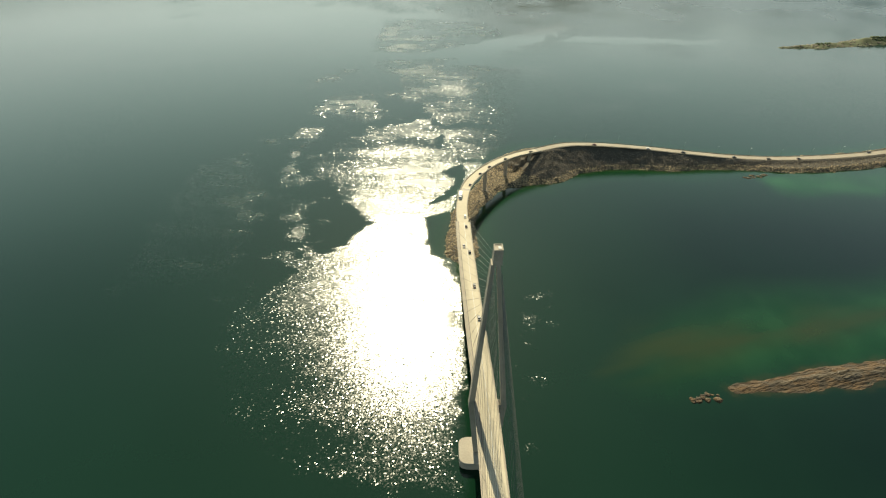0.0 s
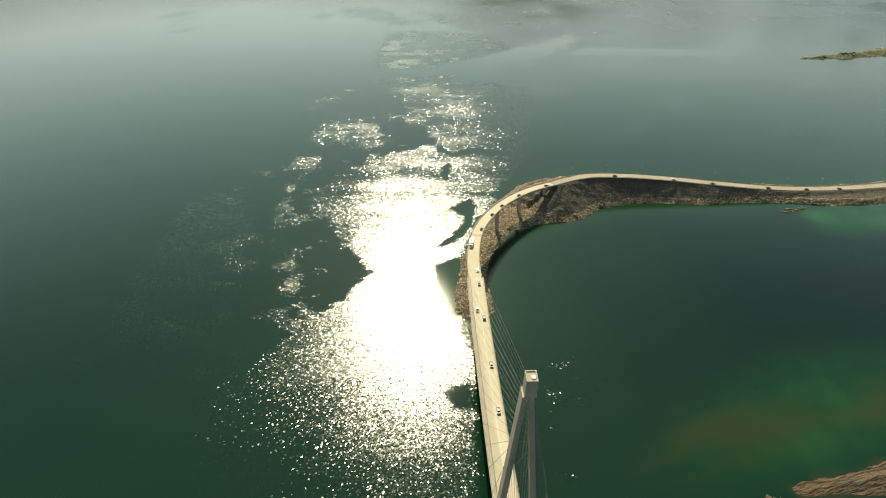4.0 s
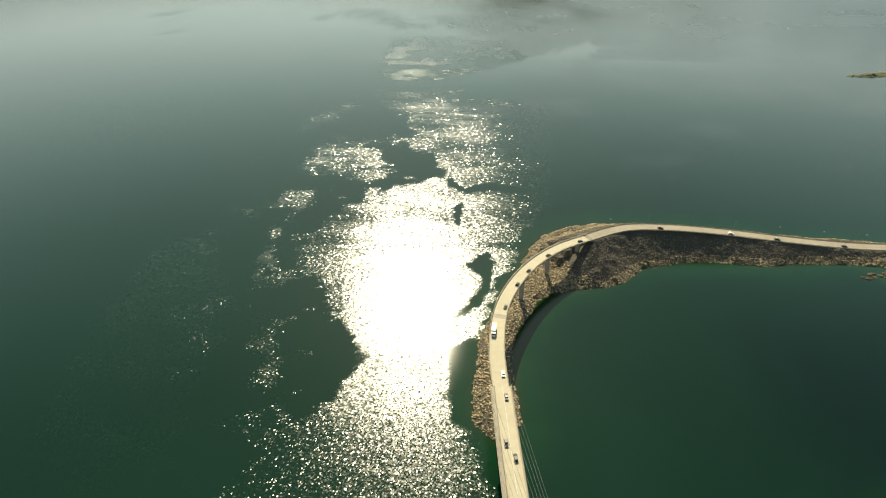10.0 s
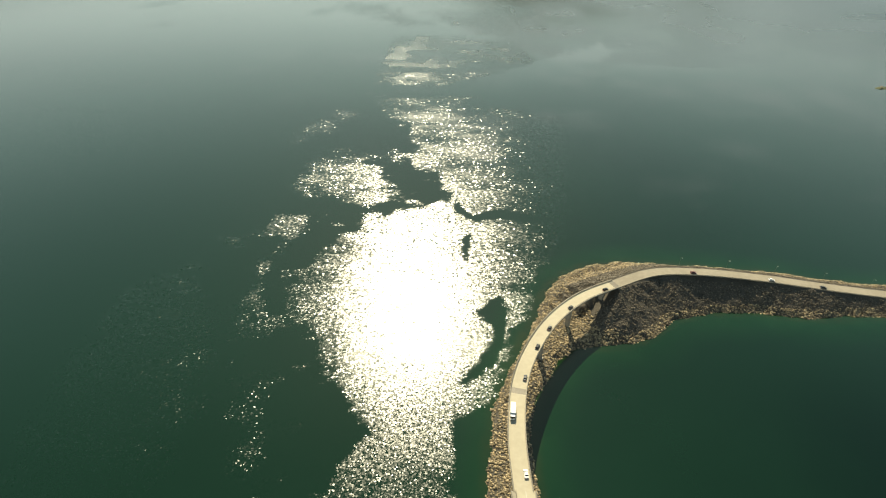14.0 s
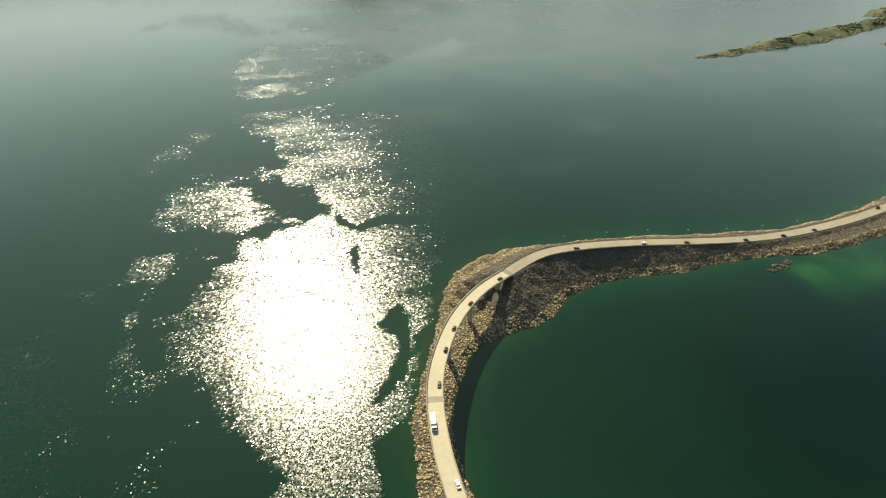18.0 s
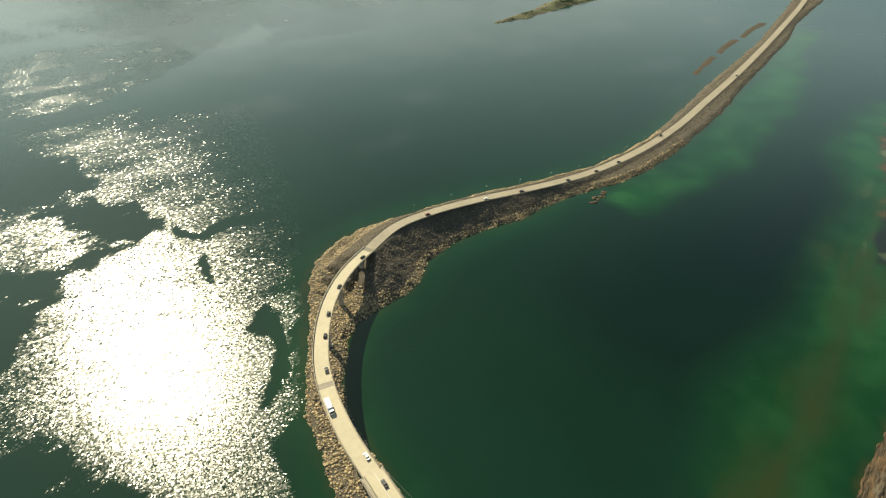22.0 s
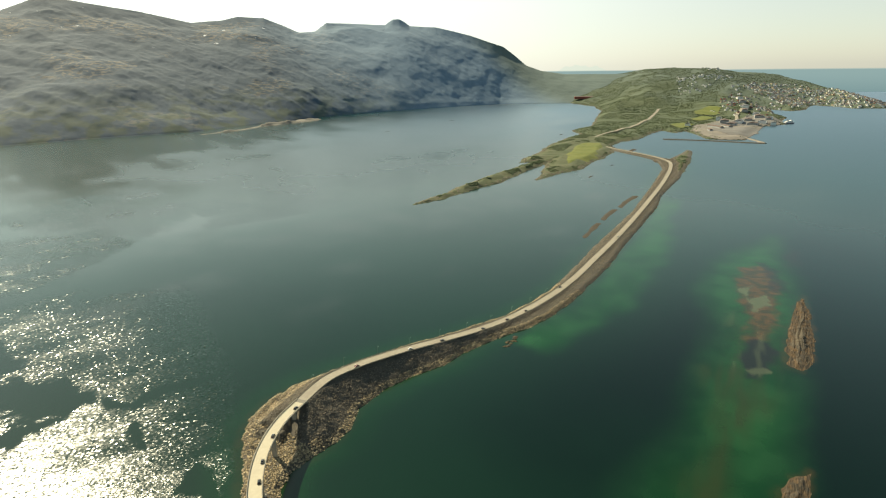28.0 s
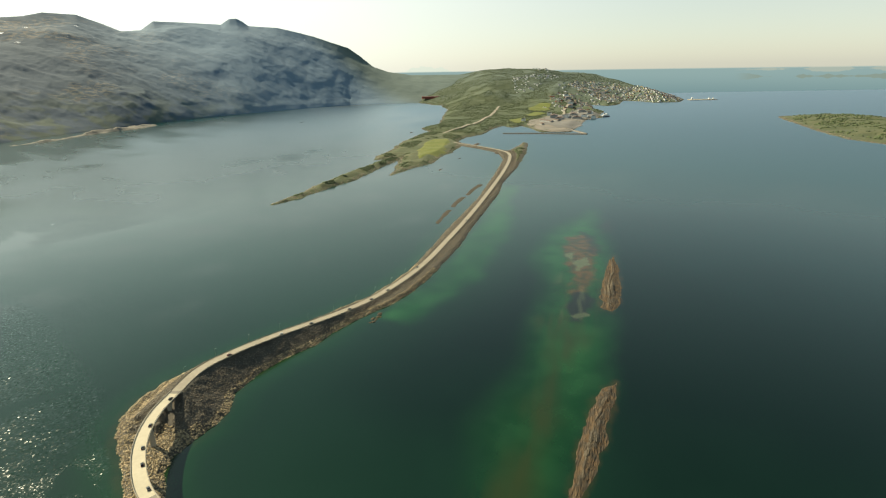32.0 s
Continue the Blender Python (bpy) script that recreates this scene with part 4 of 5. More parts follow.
snow = math_node("MULTIPLY", maprange(tex(0.011, 3, (1, 1, 2.2)), 0.69, 0.73, 0, 1), maprange(sep.outputs[2], 380, 470, 0, 1))
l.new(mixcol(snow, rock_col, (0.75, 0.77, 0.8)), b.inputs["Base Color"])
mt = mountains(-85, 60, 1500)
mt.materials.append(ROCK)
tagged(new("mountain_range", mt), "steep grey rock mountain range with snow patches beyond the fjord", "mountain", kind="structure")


# ---- the road on the causeway ----
last = len(RP) - 1
part_road = mesh_of("road", *ribbon(S_JOINT, station(1900, 1340), [(4.3, -0.6), (4.3, 0.0), (0, 0.09), (-4.3, 0.0), (-4.3, -0.6)]), ASPHALT)
tagged(new("road", part_road), "pale worn asphalt two-lane road along the causeway", "road", kind="structure")

# ---- the bridge ----
bridge = thing("cable_stayed_bridge", "pale concrete cable-stayed bridge with a curved approach viaduct", "bridge", kind="structure")


def deck_part(name, i0, i1, profile, mat, label=""):
    return part(name, mesh_of(name, *ribbon(i0, i1, profile), mat), bridge, label)


W1, W2 = 5.6, 4.5
girder1 = [(W1, -0.25), (W1, 0.0), (-W1, 0.0), (-W1, -0.25), (-3.2, -1.3), (3.2, -1.3)]
girder2 = [(W2, -0.35), (W2, 0.0), (-W2, 0.0), (-W2, -0.35), (-2.6, -2.3), (2.6, -2.3)]
deck_part("stayed_girder", 0, S_SPAN, girder1, CONCRETE)
deck_part("viaduct_girder", S_SPAN, S_JOINT, girder2, CONCRETE)
deck_part("stayed_roadway", 0, S_SPAN, bar(-0.8, 0.004, 7.8, 0.05), DECK)
deck_part("viaduct_roadway", S_SPAN, S_JOINT, bar(0, 0.004, 7.7, 0.05), DECK)
deck_part("footway", 0, S_SPAN, bar(4.25, 0.004, 1.7, 0.16), CONCRETE)
for s, w in ((1, W1), (-1, W1)):
    deck_part("kerb_beam", 0, S_SPAN, bar(s * (w - 0.25), 0.004, 0.45, 0.32), CONCRETE)
for s in (1, -1):
    deck_part("parapet", S_SPAN, S_JOINT, bar(s * (W2 - 0.25), 0.004, 0.4, 0.55), CONCRETE)
deck_part("inner_rail", 0, S_SPAN, bar(3.45, 0.5, 0.22, 0.5), RAIL)
deck_part("centre_line", 0, S_SPAN, bar(-0.9, 0.058, 0.18, 0.006), PAINT)
for s, i0, i1, w in ((1, 0, S_SPAN, W1), (-1, 0, S_SPAN, W1), (1, S_SPAN, S_JOINT, W2), (-1, S_SPAN, S_JOINT, W2)):
    deck_part("handrail", i0, i1, bar(s * (w - 0.25), 1.0, 0.2, 0.16), RAIL)
for i in (S_BAND, S_JOINT - 1):
    deck_part("expansion_joint", i, i + 1, bar(0, 0.058, 7.7, 0.01), RAIL)

# piers under the viaduct
for x, y in ((15.5, 350), (18, 408), (36, 457), (58, 486.5), (83, 505.5)):
    i = station(x, y)
    m = Matrix.Translation((RP[i, 0], RP[i, 1], 0)) @ Matrix.Rotation(math.atan2(RT[i, 1], RT[i, 0]), 4, "Z")
    h = RP[i, 2] - 2.2
    v, f = join([box_data(0, 0, h / 2, 1.2, 3.2, h + 2), box_data(0, 0, h - 0.6, 1.5, 4.6, 1.4)])
    part("pier", mesh_of("pier", v, f, CONCRETE), bridge, loc=m)
    part("pier_footing", mesh_of("pier_footing", *box_data(0, 0, 0.9, 2.6, 5, 4.0), CONCRETE), bridge, loc=m)
i = S_JOINT
v, f = box_data(0, 0, RP[i, 2] - 3.2, 2.4, 9.6, 5.6)
part("abutment", mesh_of("abutment", v, f, CONCRETE), bridge, loc=Matrix.Translation((RP[i, 0], RP[i, 1], 0)) @ Matrix.Rotation(math.atan2(RT[i, 1], RT[i, 0]), 4, "Z"))

# pylon
TX, TY, TOP = 20.3, 170.6, 125.8
DZ = RP[S_TOWER, 2]


def prism(a, b, sx0, sy0, sx1, sy1):
    (x0, y0, z0), (x1, y1, z1) = a, b
    v = [(x0 + i * sx0 / 2, y0 + j * sy0 / 2, z0) for i, j in ((-1, -1), (1, -1), (1, 1), (-1, 1))]
    v += [(x1 + i * sx1 / 2, y1 + j * sy1 / 2, z1) for i, j in ((-1, -1), (1, -1), (1, 1), (-1, 1))]
    return v, [(0, 3, 2, 1), (4, 5, 6, 7), (0, 1, 5, 4), (1, 2, 6, 5), (2, 3, 7, 6), (3, 0, 4, 7)]


for s in (-1, 1):
    part("upper_leg", mesh_of("upper_leg", *prism((TX + s * 7.6, TY, DZ - 3), (TX + s * 1.05, TY, TOP - 6), 2.6, 4.2, 1.5, 4.4), CONCRETE), bridge)
    part("lower_leg", mesh_of("lower_leg", *prism((TX + s * 4.2, TY, 5), (TX + s * 7.6, TY, DZ - 3), 3.4, 5.2, 2.6, 4.2), CONCRETE), bridge)
part("pylon_head", mesh_of("pylon_head", *prism((TX + 0.6, TY, TOP - 6.2), (TX + 0.8, TY, TOP - 0.3), 3.7, 4.5, 3.5, 4.5), CONCRETE), bridge)
v, f = join([box_data(TX + 0.8, TY + j * 2.05, TOP + 0.3, 3.5, 0.4, 1.2) for j in (-1, 1)] + [box_data(TX + 0.8 + i * 1.55, TY, TOP + 0.3, 0.4, 3.7, 1.2) for i in (-1, 1)])
part("head_parapet", mesh_of("head_parapet", v, f, CONCRETE), bridge)
part("head_roof", mesh_of("head_roof", *box_data(TX + 0.8, TY, TOP + 0.35, 3.1, 3.7, 0.5), CONCRETE), bridge)
part("head_hatch", mesh_of("head_hatch", *box_data(TX + 1.3, TY - 0.5, TOP + 0.75, 1.2, 1.5, 0.4), PAINT), bridge, "white roof hatch")
part("cross_beam", mesh_of("cross_beam", *box_data(TX, TY, DZ - 3.4, 15, 3.6, 3.2), CONCRETE), bridge)


def caisson():
    verts, faces, k = [], [], 40
    for z, g in ((-6, 1.0), (4.2, 1.0), (4.6, 0.98)):
        for i in range(k):
            a = 2 * math.pi * i / k
            c, s = math.cos(a), math.sin(a)
            x = math.copysign(abs(c) ** 0.4, c) * 10.6 * g - 2.6
            y = math.copysign(abs(s) ** 0.4, s) * 8.0 * g
            verts.append((TX + x, TY - 1 + y, z))
    for r in range(2):
        faces += [(r * k + i, r * k + (i + 1) % k, (r + 1) * k + (i + 1) % k, (r + 1) * k + i) for i in range(k)]
    faces.append(tuple(range(2 * k, 3 * k)))
    return verts, faces


part("caisson", mesh_of("caisson", *caisson(), CONCRETE), bridge)

# stay cables in two planes
for side in (-1, 1):
    for way in (-1, 1):
        for k in range(14):
            s = RS[S_TOWER] + way * (16 + k * 12.2)
            p, _ = on_road(s, side * -(W1 - 0.25), 0.4)
            z = TOP - 7 - (13 - k) * 2.2
            q = Vector((TX + 0.6 + side * (1.0 + (TOP - z) * 0.082), TY + way * 1.6, z))
            part("stay_cable", mesh_of("stay_cable", *tube_data(q, p, 0.055, n=5), CABLE), bridge)


# ---- loose rock on the embankments ----
def rock_shapes(k):
    """A few broken-stone shapes, each of twenty faces."""
    shapes = []
    g = (1 + 5 ** 0.5) / 2
    base = np.array([(-1, g, 0), (1, g, 0), (-1, -g, 0), (1, -g, 0), (0, -1, g), (0, 1, g), (0, -1, -g), (0, 1, -g), (g, 0, -1), (g, 0, 1), (-g, 0, -1), (-g, 0, 1)]) / 1.9
    tri = [(0, 11, 5), (0, 5, 1), (0, 1, 7), (0, 7, 10), (0, 10, 11), (1, 5, 9), (5, 11, 4), (11, 10, 2), (10, 7, 6), (7, 1, 8), (3, 9, 4), (3, 4, 2), (3, 2, 6), (3, 6, 8), (3, 8, 9), (4, 9, 5), (2, 4, 11), (6, 2, 10), (8, 6, 7), (9, 8, 1)]
    rng = np.random.default_rng(5)
    for _ in range(k):
        shapes.append(base * rng.uniform(0.65, 1.25, (12, 1)) * rng.uniform(0.7, 1.2, 3))
    return shapes, tri


SHAPES, TRI = rock_shapes(10)


def scatter_mesh(name, pts, sizes, rng, mat, squash=0.8, sink=0.15):
    """Many loose pieces at the given places, joined into one mesh."""
    k = len(pts)
    which, ang = rng.integers(0, len(SHAPES), k), rng.uniform(0, 6.28, k)
    v = np.array(SHAPES)[which] * sizes[:, None, None]
    c, s = np.cos(ang)[:, None], np.sin(ang)[:, None]
    x, y = v[..., 0] * c - v[..., 1] * s, v[..., 0] * s + v[..., 1] * c
    v = np.stack([x, y, v[..., 2] * squash], -1) + pts[:, None, :] + np.array([0, 0, 1]) * (sizes * sink)[:, None, None]
    f = (np.array(TRI)[None] + 12 * np.arange(k)[:, None, None]).reshape(-1, 3)
    me = bpy.data.meshes.new(name)
    me.vertices.add(12 * k)
    me.vertices.foreach_set("co", v.astype(np.float32).ravel())
    me.loops.add(f.size)
    me.loops.foreach_set("vertex_index", f.astype(np.int32).ravel())
    me.polygons.add(len(f))
    me.polygons.foreach_set("loop_start", np.arange(0, f.size, 3, dtype=np.int32))
    me.update(calc_edges=True)
    me.materials.append(mat)
    return me


def pick(grid, count, rng, test):
    """Random places on a land sheet that pass a test of x, y, z and the distance from the shore."""
    X, Y, Z, d = grid
    x0, y0, st = X[0, 0], Y[0, 0], X[0, 1] - X[0, 0]
    out = []
    for _ in range(40):
        x, y = rng.uniform(X.min(), X.max() - st, 60000), rng.uniform(Y.min(), Y.max() - st, 60000)
        i, j = ((x - x0) / st).astype(int), ((y - y0) / st).astype(int)
        fx, fy = (x - x0) / st - i, (y - y0) / st - j
        mixd = lambda q: (q[j, i] * (1 - fx) + q[j, i + 1] * fx) * (1 - fy) + (q[j + 1, i] * (1 - fx) + q[j + 1, i + 1] * fx) * fy
        z, dd = mixd(Z), mixd(d)
        ok = test(x, y, z, dd)
        out.append(np.stack([x, y, z], 1)[ok])
        if sum(map(len, out)) >= count:
            break
    return np.concatenate(out)[:count]


def road_distance(x, y):
    best, ids = np.full(x.shape, 1e18), np.zeros(x.shape, int)
    for i in range(S_TOWER, len(RP), 2):
        q = (x - RP[i, 0]) ** 2 + (y - RP[i, 1]) ** 2
        ids, best = np.where(q < best, i, ids), np.minimum(best, q)
    return np.sqrt(best), ids


rng = np.random.default_rng(11)


def rim_test(x, y, z, d):
    r, ids = road_distance(x, y)
    return (z > -0.5) & (((z < 3.2) & (d < 6.5) & (r > 6.5)) | ((ids < S_JOINT - 4) & (z < 6)) | ((z < 9) & (r > 7) & (ids < S_JOINT + 12) & (y > 512)))


def slope_test(x, y, z, d):
    r, ids = road_distance(x, y)
    return (z > 1.0) & (r > 6.0) & (ids >= S_JOINT - 6)


rim = pick(CAUSE[0], 15000, rng, rim_test)
near_rim = (rim[:, 0] > 58) & (rim[:, 0] < 92) & (rim[:, 1] < 486)
single = rim[near_rim][:300]
rest = np.concatenate([rim[~near_rim], rim[near_rim][300:]])
tagged(new("riprap", scatter_mesh("riprap", rest, 0.35 + 0.65 * rng.uniform(0, 1, len(rest)) ** 2, rng, BOULDER)), "golden-brown broken boulders along the waterline of the causeway", "riprap", kind="stuff")
slope = pick(CAUSE[0], 14000, rng, slope_test)
RUBBLE = island_material("rubble", (0.075, 0.061, 0.042), (0.135, 0.110, 0.076), 0.6)
tagged(new("rubble_slope", scatter_mesh("rubble_slope", slope, rng.uniform(0.3, 0.75, len(slope)), rng, RUBBLE)), "dark grey-brown rubble on the causeway slopes", "rubble", kind="stuff")
far_rim = pick(CAUSE[1], 16000, rng, lambda x, y, z, d: (z > -0.5) & (z < 4.4) & (road_distance(x, y)[0] > 5.6) & (x < 1500))
# darker than the near boulders
BOULDER_FAR = island_material("far_boulder", (0.085, 0.068, 0.044), (0.175, 0.142, 0.096), 0.5)
tagged(new("riprap_far", scatter_mesh("riprap_far", far_rim, rng.uniform(0.35, 0.85, len(far_rim)), rng, BOULDER_FAR)), "brown boulders along the far causeway shore", "riprap", kind="stuff")
shore_fill = bpy.data.objects["causeway_fill"]
meshes = [mesh_of("boulder", s * np.array([1, 1, 0.8]), TRI, BOULDER_ONE) for s in SHAPES]
for p in single:
    k = rng.uniform(0.45, 1.05)
    part("boulder", meshes[rng.integers(0, len(meshes))], shore_fill, loc=Matrix.Translation((p[0], p[1], p[2] + 0.15 * k)) @ Matrix.Rotation(rng.uniform(0, 6.28), 4, "Z") @ Matrix.Scale(k, 4))

# low rocks awash
for k, (x, y, sx) in enumerate(((312, 484.5, 5.5), (322, 487, 3.5), (302, 482, 3.0), (151, 206, 4.5), (141, 204, 3.0))):
    pts = np.array([(x + rng.uniform(-sx, sx), y + rng.uniform(-sx, sx) * 0.5, 0) for _ in range(9)])
    tagged(new("skerry_rock", scatter_mesh("skerry_rock", pts, rng.uniform(0.9, 2.8, 9), rng, SKERRY, 0.3, 0.0)), "low brown rock just awash off the shore", "rock", group="rocks awash")
REEF_WEED = material("reef_weed", (0.026, 0.0193, 0.0101), 0.9, second=(0.0441, 0.0294, 0.0134), scale=0.1, bump=0.3, bump_scale=0.5)
for q in ([(985, 722), (915, 706), (868, 692), (870, 703), (915, 718), (975, 732)], [(852, 690), (800, 678), (768, 668), (770, 676), (802, 688), (848, 700)], [(748, 660), (703, 646), (655, 630), (657, 637), (705, 655), (743, 668)]):
    land("reef_strip", q, 2, 0.1, 0.3, REEF_WEED, "thin brown reef drying beside the causeway", "reef", 3, 0.35, 14, 8)
_, POINT = land("point_spit", [(1180, 755), (1330, 786), (1495, 846), (1668, 921), (1685, 946), (1600, 922), (1470, 893), (1400, 848), (1300, 800)], 4, 0.3, 5.4, HEATH, "rocky point with rough yellow grass beside the road bend", "point", 4, 1.6, 14, 9)
for q in ([(1530, 1060), (1560, 1075), (1600, 1085), (1580, 1060)], [(1395, 900), (1420, 925), (1432, 920), (1412, 895)], [(1730, 1480), (1765, 1500), (1772, 1490)], [(1260, 960), (1285, 968), (1280, 958)], [(1075, 905), (1100, 918), (1108, 912)], [(1870, 2275), (1905, 2290), (1910, 2280)], [(1340, 2110), (1375, 2120), (1372, 2112)]):
    land("small_skerry", q, 2.5, 0.3, 2.5, SKERRY, "small dark rock skerry off the headland", "skerry", 2, 1, 8, 10)
STRAND_ROCK = material("strand_rock", (0.21, 0.189, 0.154), 0.9, second=(0.119, 0.105, 0.084), scale=0.03, bump=1.5, bump_scale=0.2)
land("strand_reef", [(735, 2612), (910, 2640), (1060, 2730), (1180, 2775), (1300, 2790), (1450, 2850), (1500, 2900), (1420, 2890), (1330, 2860), (1268, 2850), (1160, 2815), (1050, 2760), (900, 2665), (740, 2625)], 5, 0.5, 12, STRAND_ROCK, "pale bare rock strand below the mountains", "islet", 9, 5, 30, 12)
SHORE_ROCK = island_material("shore_rock", (0.085, 0.07, 0.05), (0.19, 0.155, 0.11), 0.45)
for nm, grid, cnt, sz in (("tongue", TONGUE, 900, 2.6), ("headland", HEAD, 1500, 3.0), ("point", POINT, 1200, 1.8), ("island", OUTER, 900, 5.0), ("peninsula", PEN, 2500, 5.0)):
    pts = pick(grid, cnt, rng, lambda x, y, z, d: (z > -0.6) & (z < 4) & (d < 16))
    tagged(new("shore_rocks", scatter_mesh("shore_rocks", pts, rng.uniform(0.4, 1.0, len(pts)) * sz, rng, SHORE_ROCK, 0.45, 0.0)), "dark weathered rocks along the shore of the " + nm, "shore rocks", kind="stuff")
# stones that edge the lay-by at the bend
pts = np.array([(1330 + 9 * k + rng.uniform(-2, 2), 800 + 3.6 * k + rng.uniform(-2, 2), 5.3) for k in range(14)])
tagged(new("kerb_stones", scatter_mesh("kerb_stones", pts, rng.uniform(0.9, 1.5, 14), rng, BOULDER)), "row of stones edging the lay-by", "stones", kind="stuff")


# ---- street lamps ----
def street_lamp():
    e = thing("street_lamp", "slender grey street lamp on the causeway verge", "lamp", group="street lamps along the causeway")
    part("pole", mesh_of("pole", *tube_data((0, 0, -0.6), (0, 0, 8.6), 0.11, 0.06, 6), RAIL), e)
    part("arm", mesh_of("arm", *tube_data((0, 0, 8.5), (0, -1.5, 8.9), 0.05, 0.04, 6), RAIL), e)
    part("lamp_head", mesh_of("lamp_head", *box_data(0, -1.75, 8.9, 0.35, 0.8, 0.16, 0.8), PAINT), e, "pale lamp head")
    return e


lamp0 = street_lamp()
for k in range(12):
    p, a = on_road(RS[S_JOINT] + 22 + k * 34, 5.2)
    m = Matrix.Translation(p) @ Matrix.Rotation(a, 4, "Z")
    if k == 0:
        lamp0.matrix_basis = m
    else:
        copy_thing(lamp0, m)

# ---- guard rail on the causeway ----
rail = thing("guard_rail", "grey steel guard rail along the causeway road", "guard rail", kind="structure")
for s in (1, -1):
    part("rail_beam", mesh_of("rail_beam", *ribbon(S_JOINT, station(1300, 812), bar(s * 4.75, 0.45, 0.09, 0.3)), RAIL), rail)
post = mesh_of("post", *box_data(0, 0, 0.2, 0.12, 0.12, 1.1), RAIL)
for k in range(140):
    for s in (1, -1):
        p, a = on_road(RS[S_JOINT] + 2 + k * 4.0, s * 4.75)
        part("post", post, rail, loc=Matrix.Translation(p))

# ---- cars ----
GLASS = material("car_glass", (0.015, 0.018, 0.02), 0.08, scale=2)
TYRE = material("tyre", (0.02, 0.02, 0.02), 0.9, scale=3)
LAMPS = material("lamp_glass", (0.7, 0.7, 0.66), 0.15, scale=3)
TAIL = material("tail_glass", (0.35, 0.02, 0.02), 0.2, scale=3)


def hull(outline, half, inset=0.0, top=None):
    """A side outline (length, height) swept across the width, pulled in above a height."""
    n_, v = len(outline), []
    for s in (-1, 1):
        for x, z in outline:
            w = half - (inset if top is not None and z > top else 0)
            v.append((x, s * w, z))
    f = [tuple(range(n_ - 1, -1, -1)), tuple(range(n_, 2 * n_))] + [(i, (i + 1) % n_, n_ + (i + 1) % n_, n_ + i) for i in range(n_)]
    return v, f


def car(colour, paint, estate=False):
    e = thing("car", colour + " car driving along the pale road", "car")
    pm = material("paint_" + paint[0], paint[1], 0.3, 0.2, scale=1.0)
    back = -2.0 if estate else -1.35
    body = part("body", mesh_of("body", *hull([(2.15, 0.35), (2.2, 0.62), (1.2, 0.86), (-2.05, 0.92), (-2.2, 0.6), (-2.15, 0.32)], 0.88), pm), e)
    part("cabin", mesh_of("cabin", *hull([(1.15, 0.85), (0.45, 1.38), (back + 0.3, 1.42), (back, 0.9)], 0.8, 0.13, 1.0), GLASS), e, "dark tinted window glass")
    part("roof", mesh_of("roof", *hull([(0.42, 1.385), (0.3, 1.45), (back + 0.4, 1.48), (back + 0.28, 1.42)], 0.68), pm), e)
    for x in (1.35, -1.35):
        for y in (-0.8, 0.8):
            part("wheel", mesh_of("wheel", *tube_data((x, y - 0.11, 0.33), (x, y + 0.11, 0.33), 0.33, n=12), TYRE), e)
    for y in (-0.6, 0.6):
        part("headlight", mesh_of("headlight", *box_data(2.15, y, 0.64, 0.14, 0.34, 0.14), LAMPS), body)
        part("tail_light", mesh_of("tail_light", *box_data(-2.16, y, 0.7, 0.1, 0.3, 0.16), TAIL), body)
    return e


CARS = [car("dark grey", ("grey", (0.05, 0.052, 0.055))), car("black estate", ("black", (0.012, 0.012, 0.014)), True), car("white", ("white", (0.75, 0.75, 0.73))), car("dark red", ("red", (0.10, 0.015, 0.015)))]
SPOTS = [(492, -2.6, 0), (524, -2.6, 0), (564, -2.4, 1), (572, 1.0, 0), (600, -2.0, 0), (616, -2.1, 2), (788, -2.2, 1), (676, -2.2, 0), (704, -2.2, 1), (724, -2.2, 0), (752, -2.2, 0), (864, -2.1, 3), (920, -2.1, 2), (956, -2.1, 0), (1008, -2.1, 0), (1044, -2.1, 1), (1076, -2.1, 0), (1160, 2.0, 1), (1400, -2.0, 0)]
used = set()
for s, off, k in SPOTS:
    p, a = on_road(s, off, 0.09)
    dz = on_road(s + 2, off)[0].z - on_road(s - 2, off)[0].z
    m = Matrix.Translation(p) @ Matrix.Rotation(a + (math.pi if off > 0 else 0), 4, "Z") @ Matrix.Rotation(-math.atan2(dz, 4) * (-1 if off > 0 else 1), 4, "Y")
    if k in used:
        copy_thing(CARS[k], m)
    else:
        used.add(k)
        CARS[k].matrix_basis = m
WHITE = material("van_white", (0.8, 0.8, 0.78), 0.4, scale=0.6)
truck = thing("box_truck", "white box truck with dark cab on the bridge", "truck")
part("cargo_box", mesh_of("cargo_box", *box_data(-1.3, 0, 2.2, 6.6, 2.45, 2.6), WHITE), truck)
cab = part("cab", mesh_of("cab", *hull([(4.1, 0.5), (4.15, 1.7), (3.8, 2.75), (2.2, 2.8), (2.1, 0.5)], 1.15), WHITE), truck)
part("windscreen", mesh_of("windscreen", *hull([(4.18, 1.72), (3.86, 2.6), (3.7, 2.6), (4.0, 1.7)], 1.05), GLASS), cab, "dark windscreen")
part("chassis", mesh_of("chassis", *box_data(-0.6, 0, 0.72, 8.0, 0.9, 0.3), TYRE), truck)
for x in (3.1, -2.4, -3.6):
    for y in (-1.0, 1.0):
        part("wheel", mesh_of("wheel", *tube_data((x, y - 0.15, 0.48), (x, y + 0.15, 0.48), 0.48, n=12), TYRE), truck)
p, a = on_road(650, 2.1, 0.09)
truck.matrix_basis = Matrix.Translation(p) @ Matrix.Rotation(a + math.pi, 4, "Z")


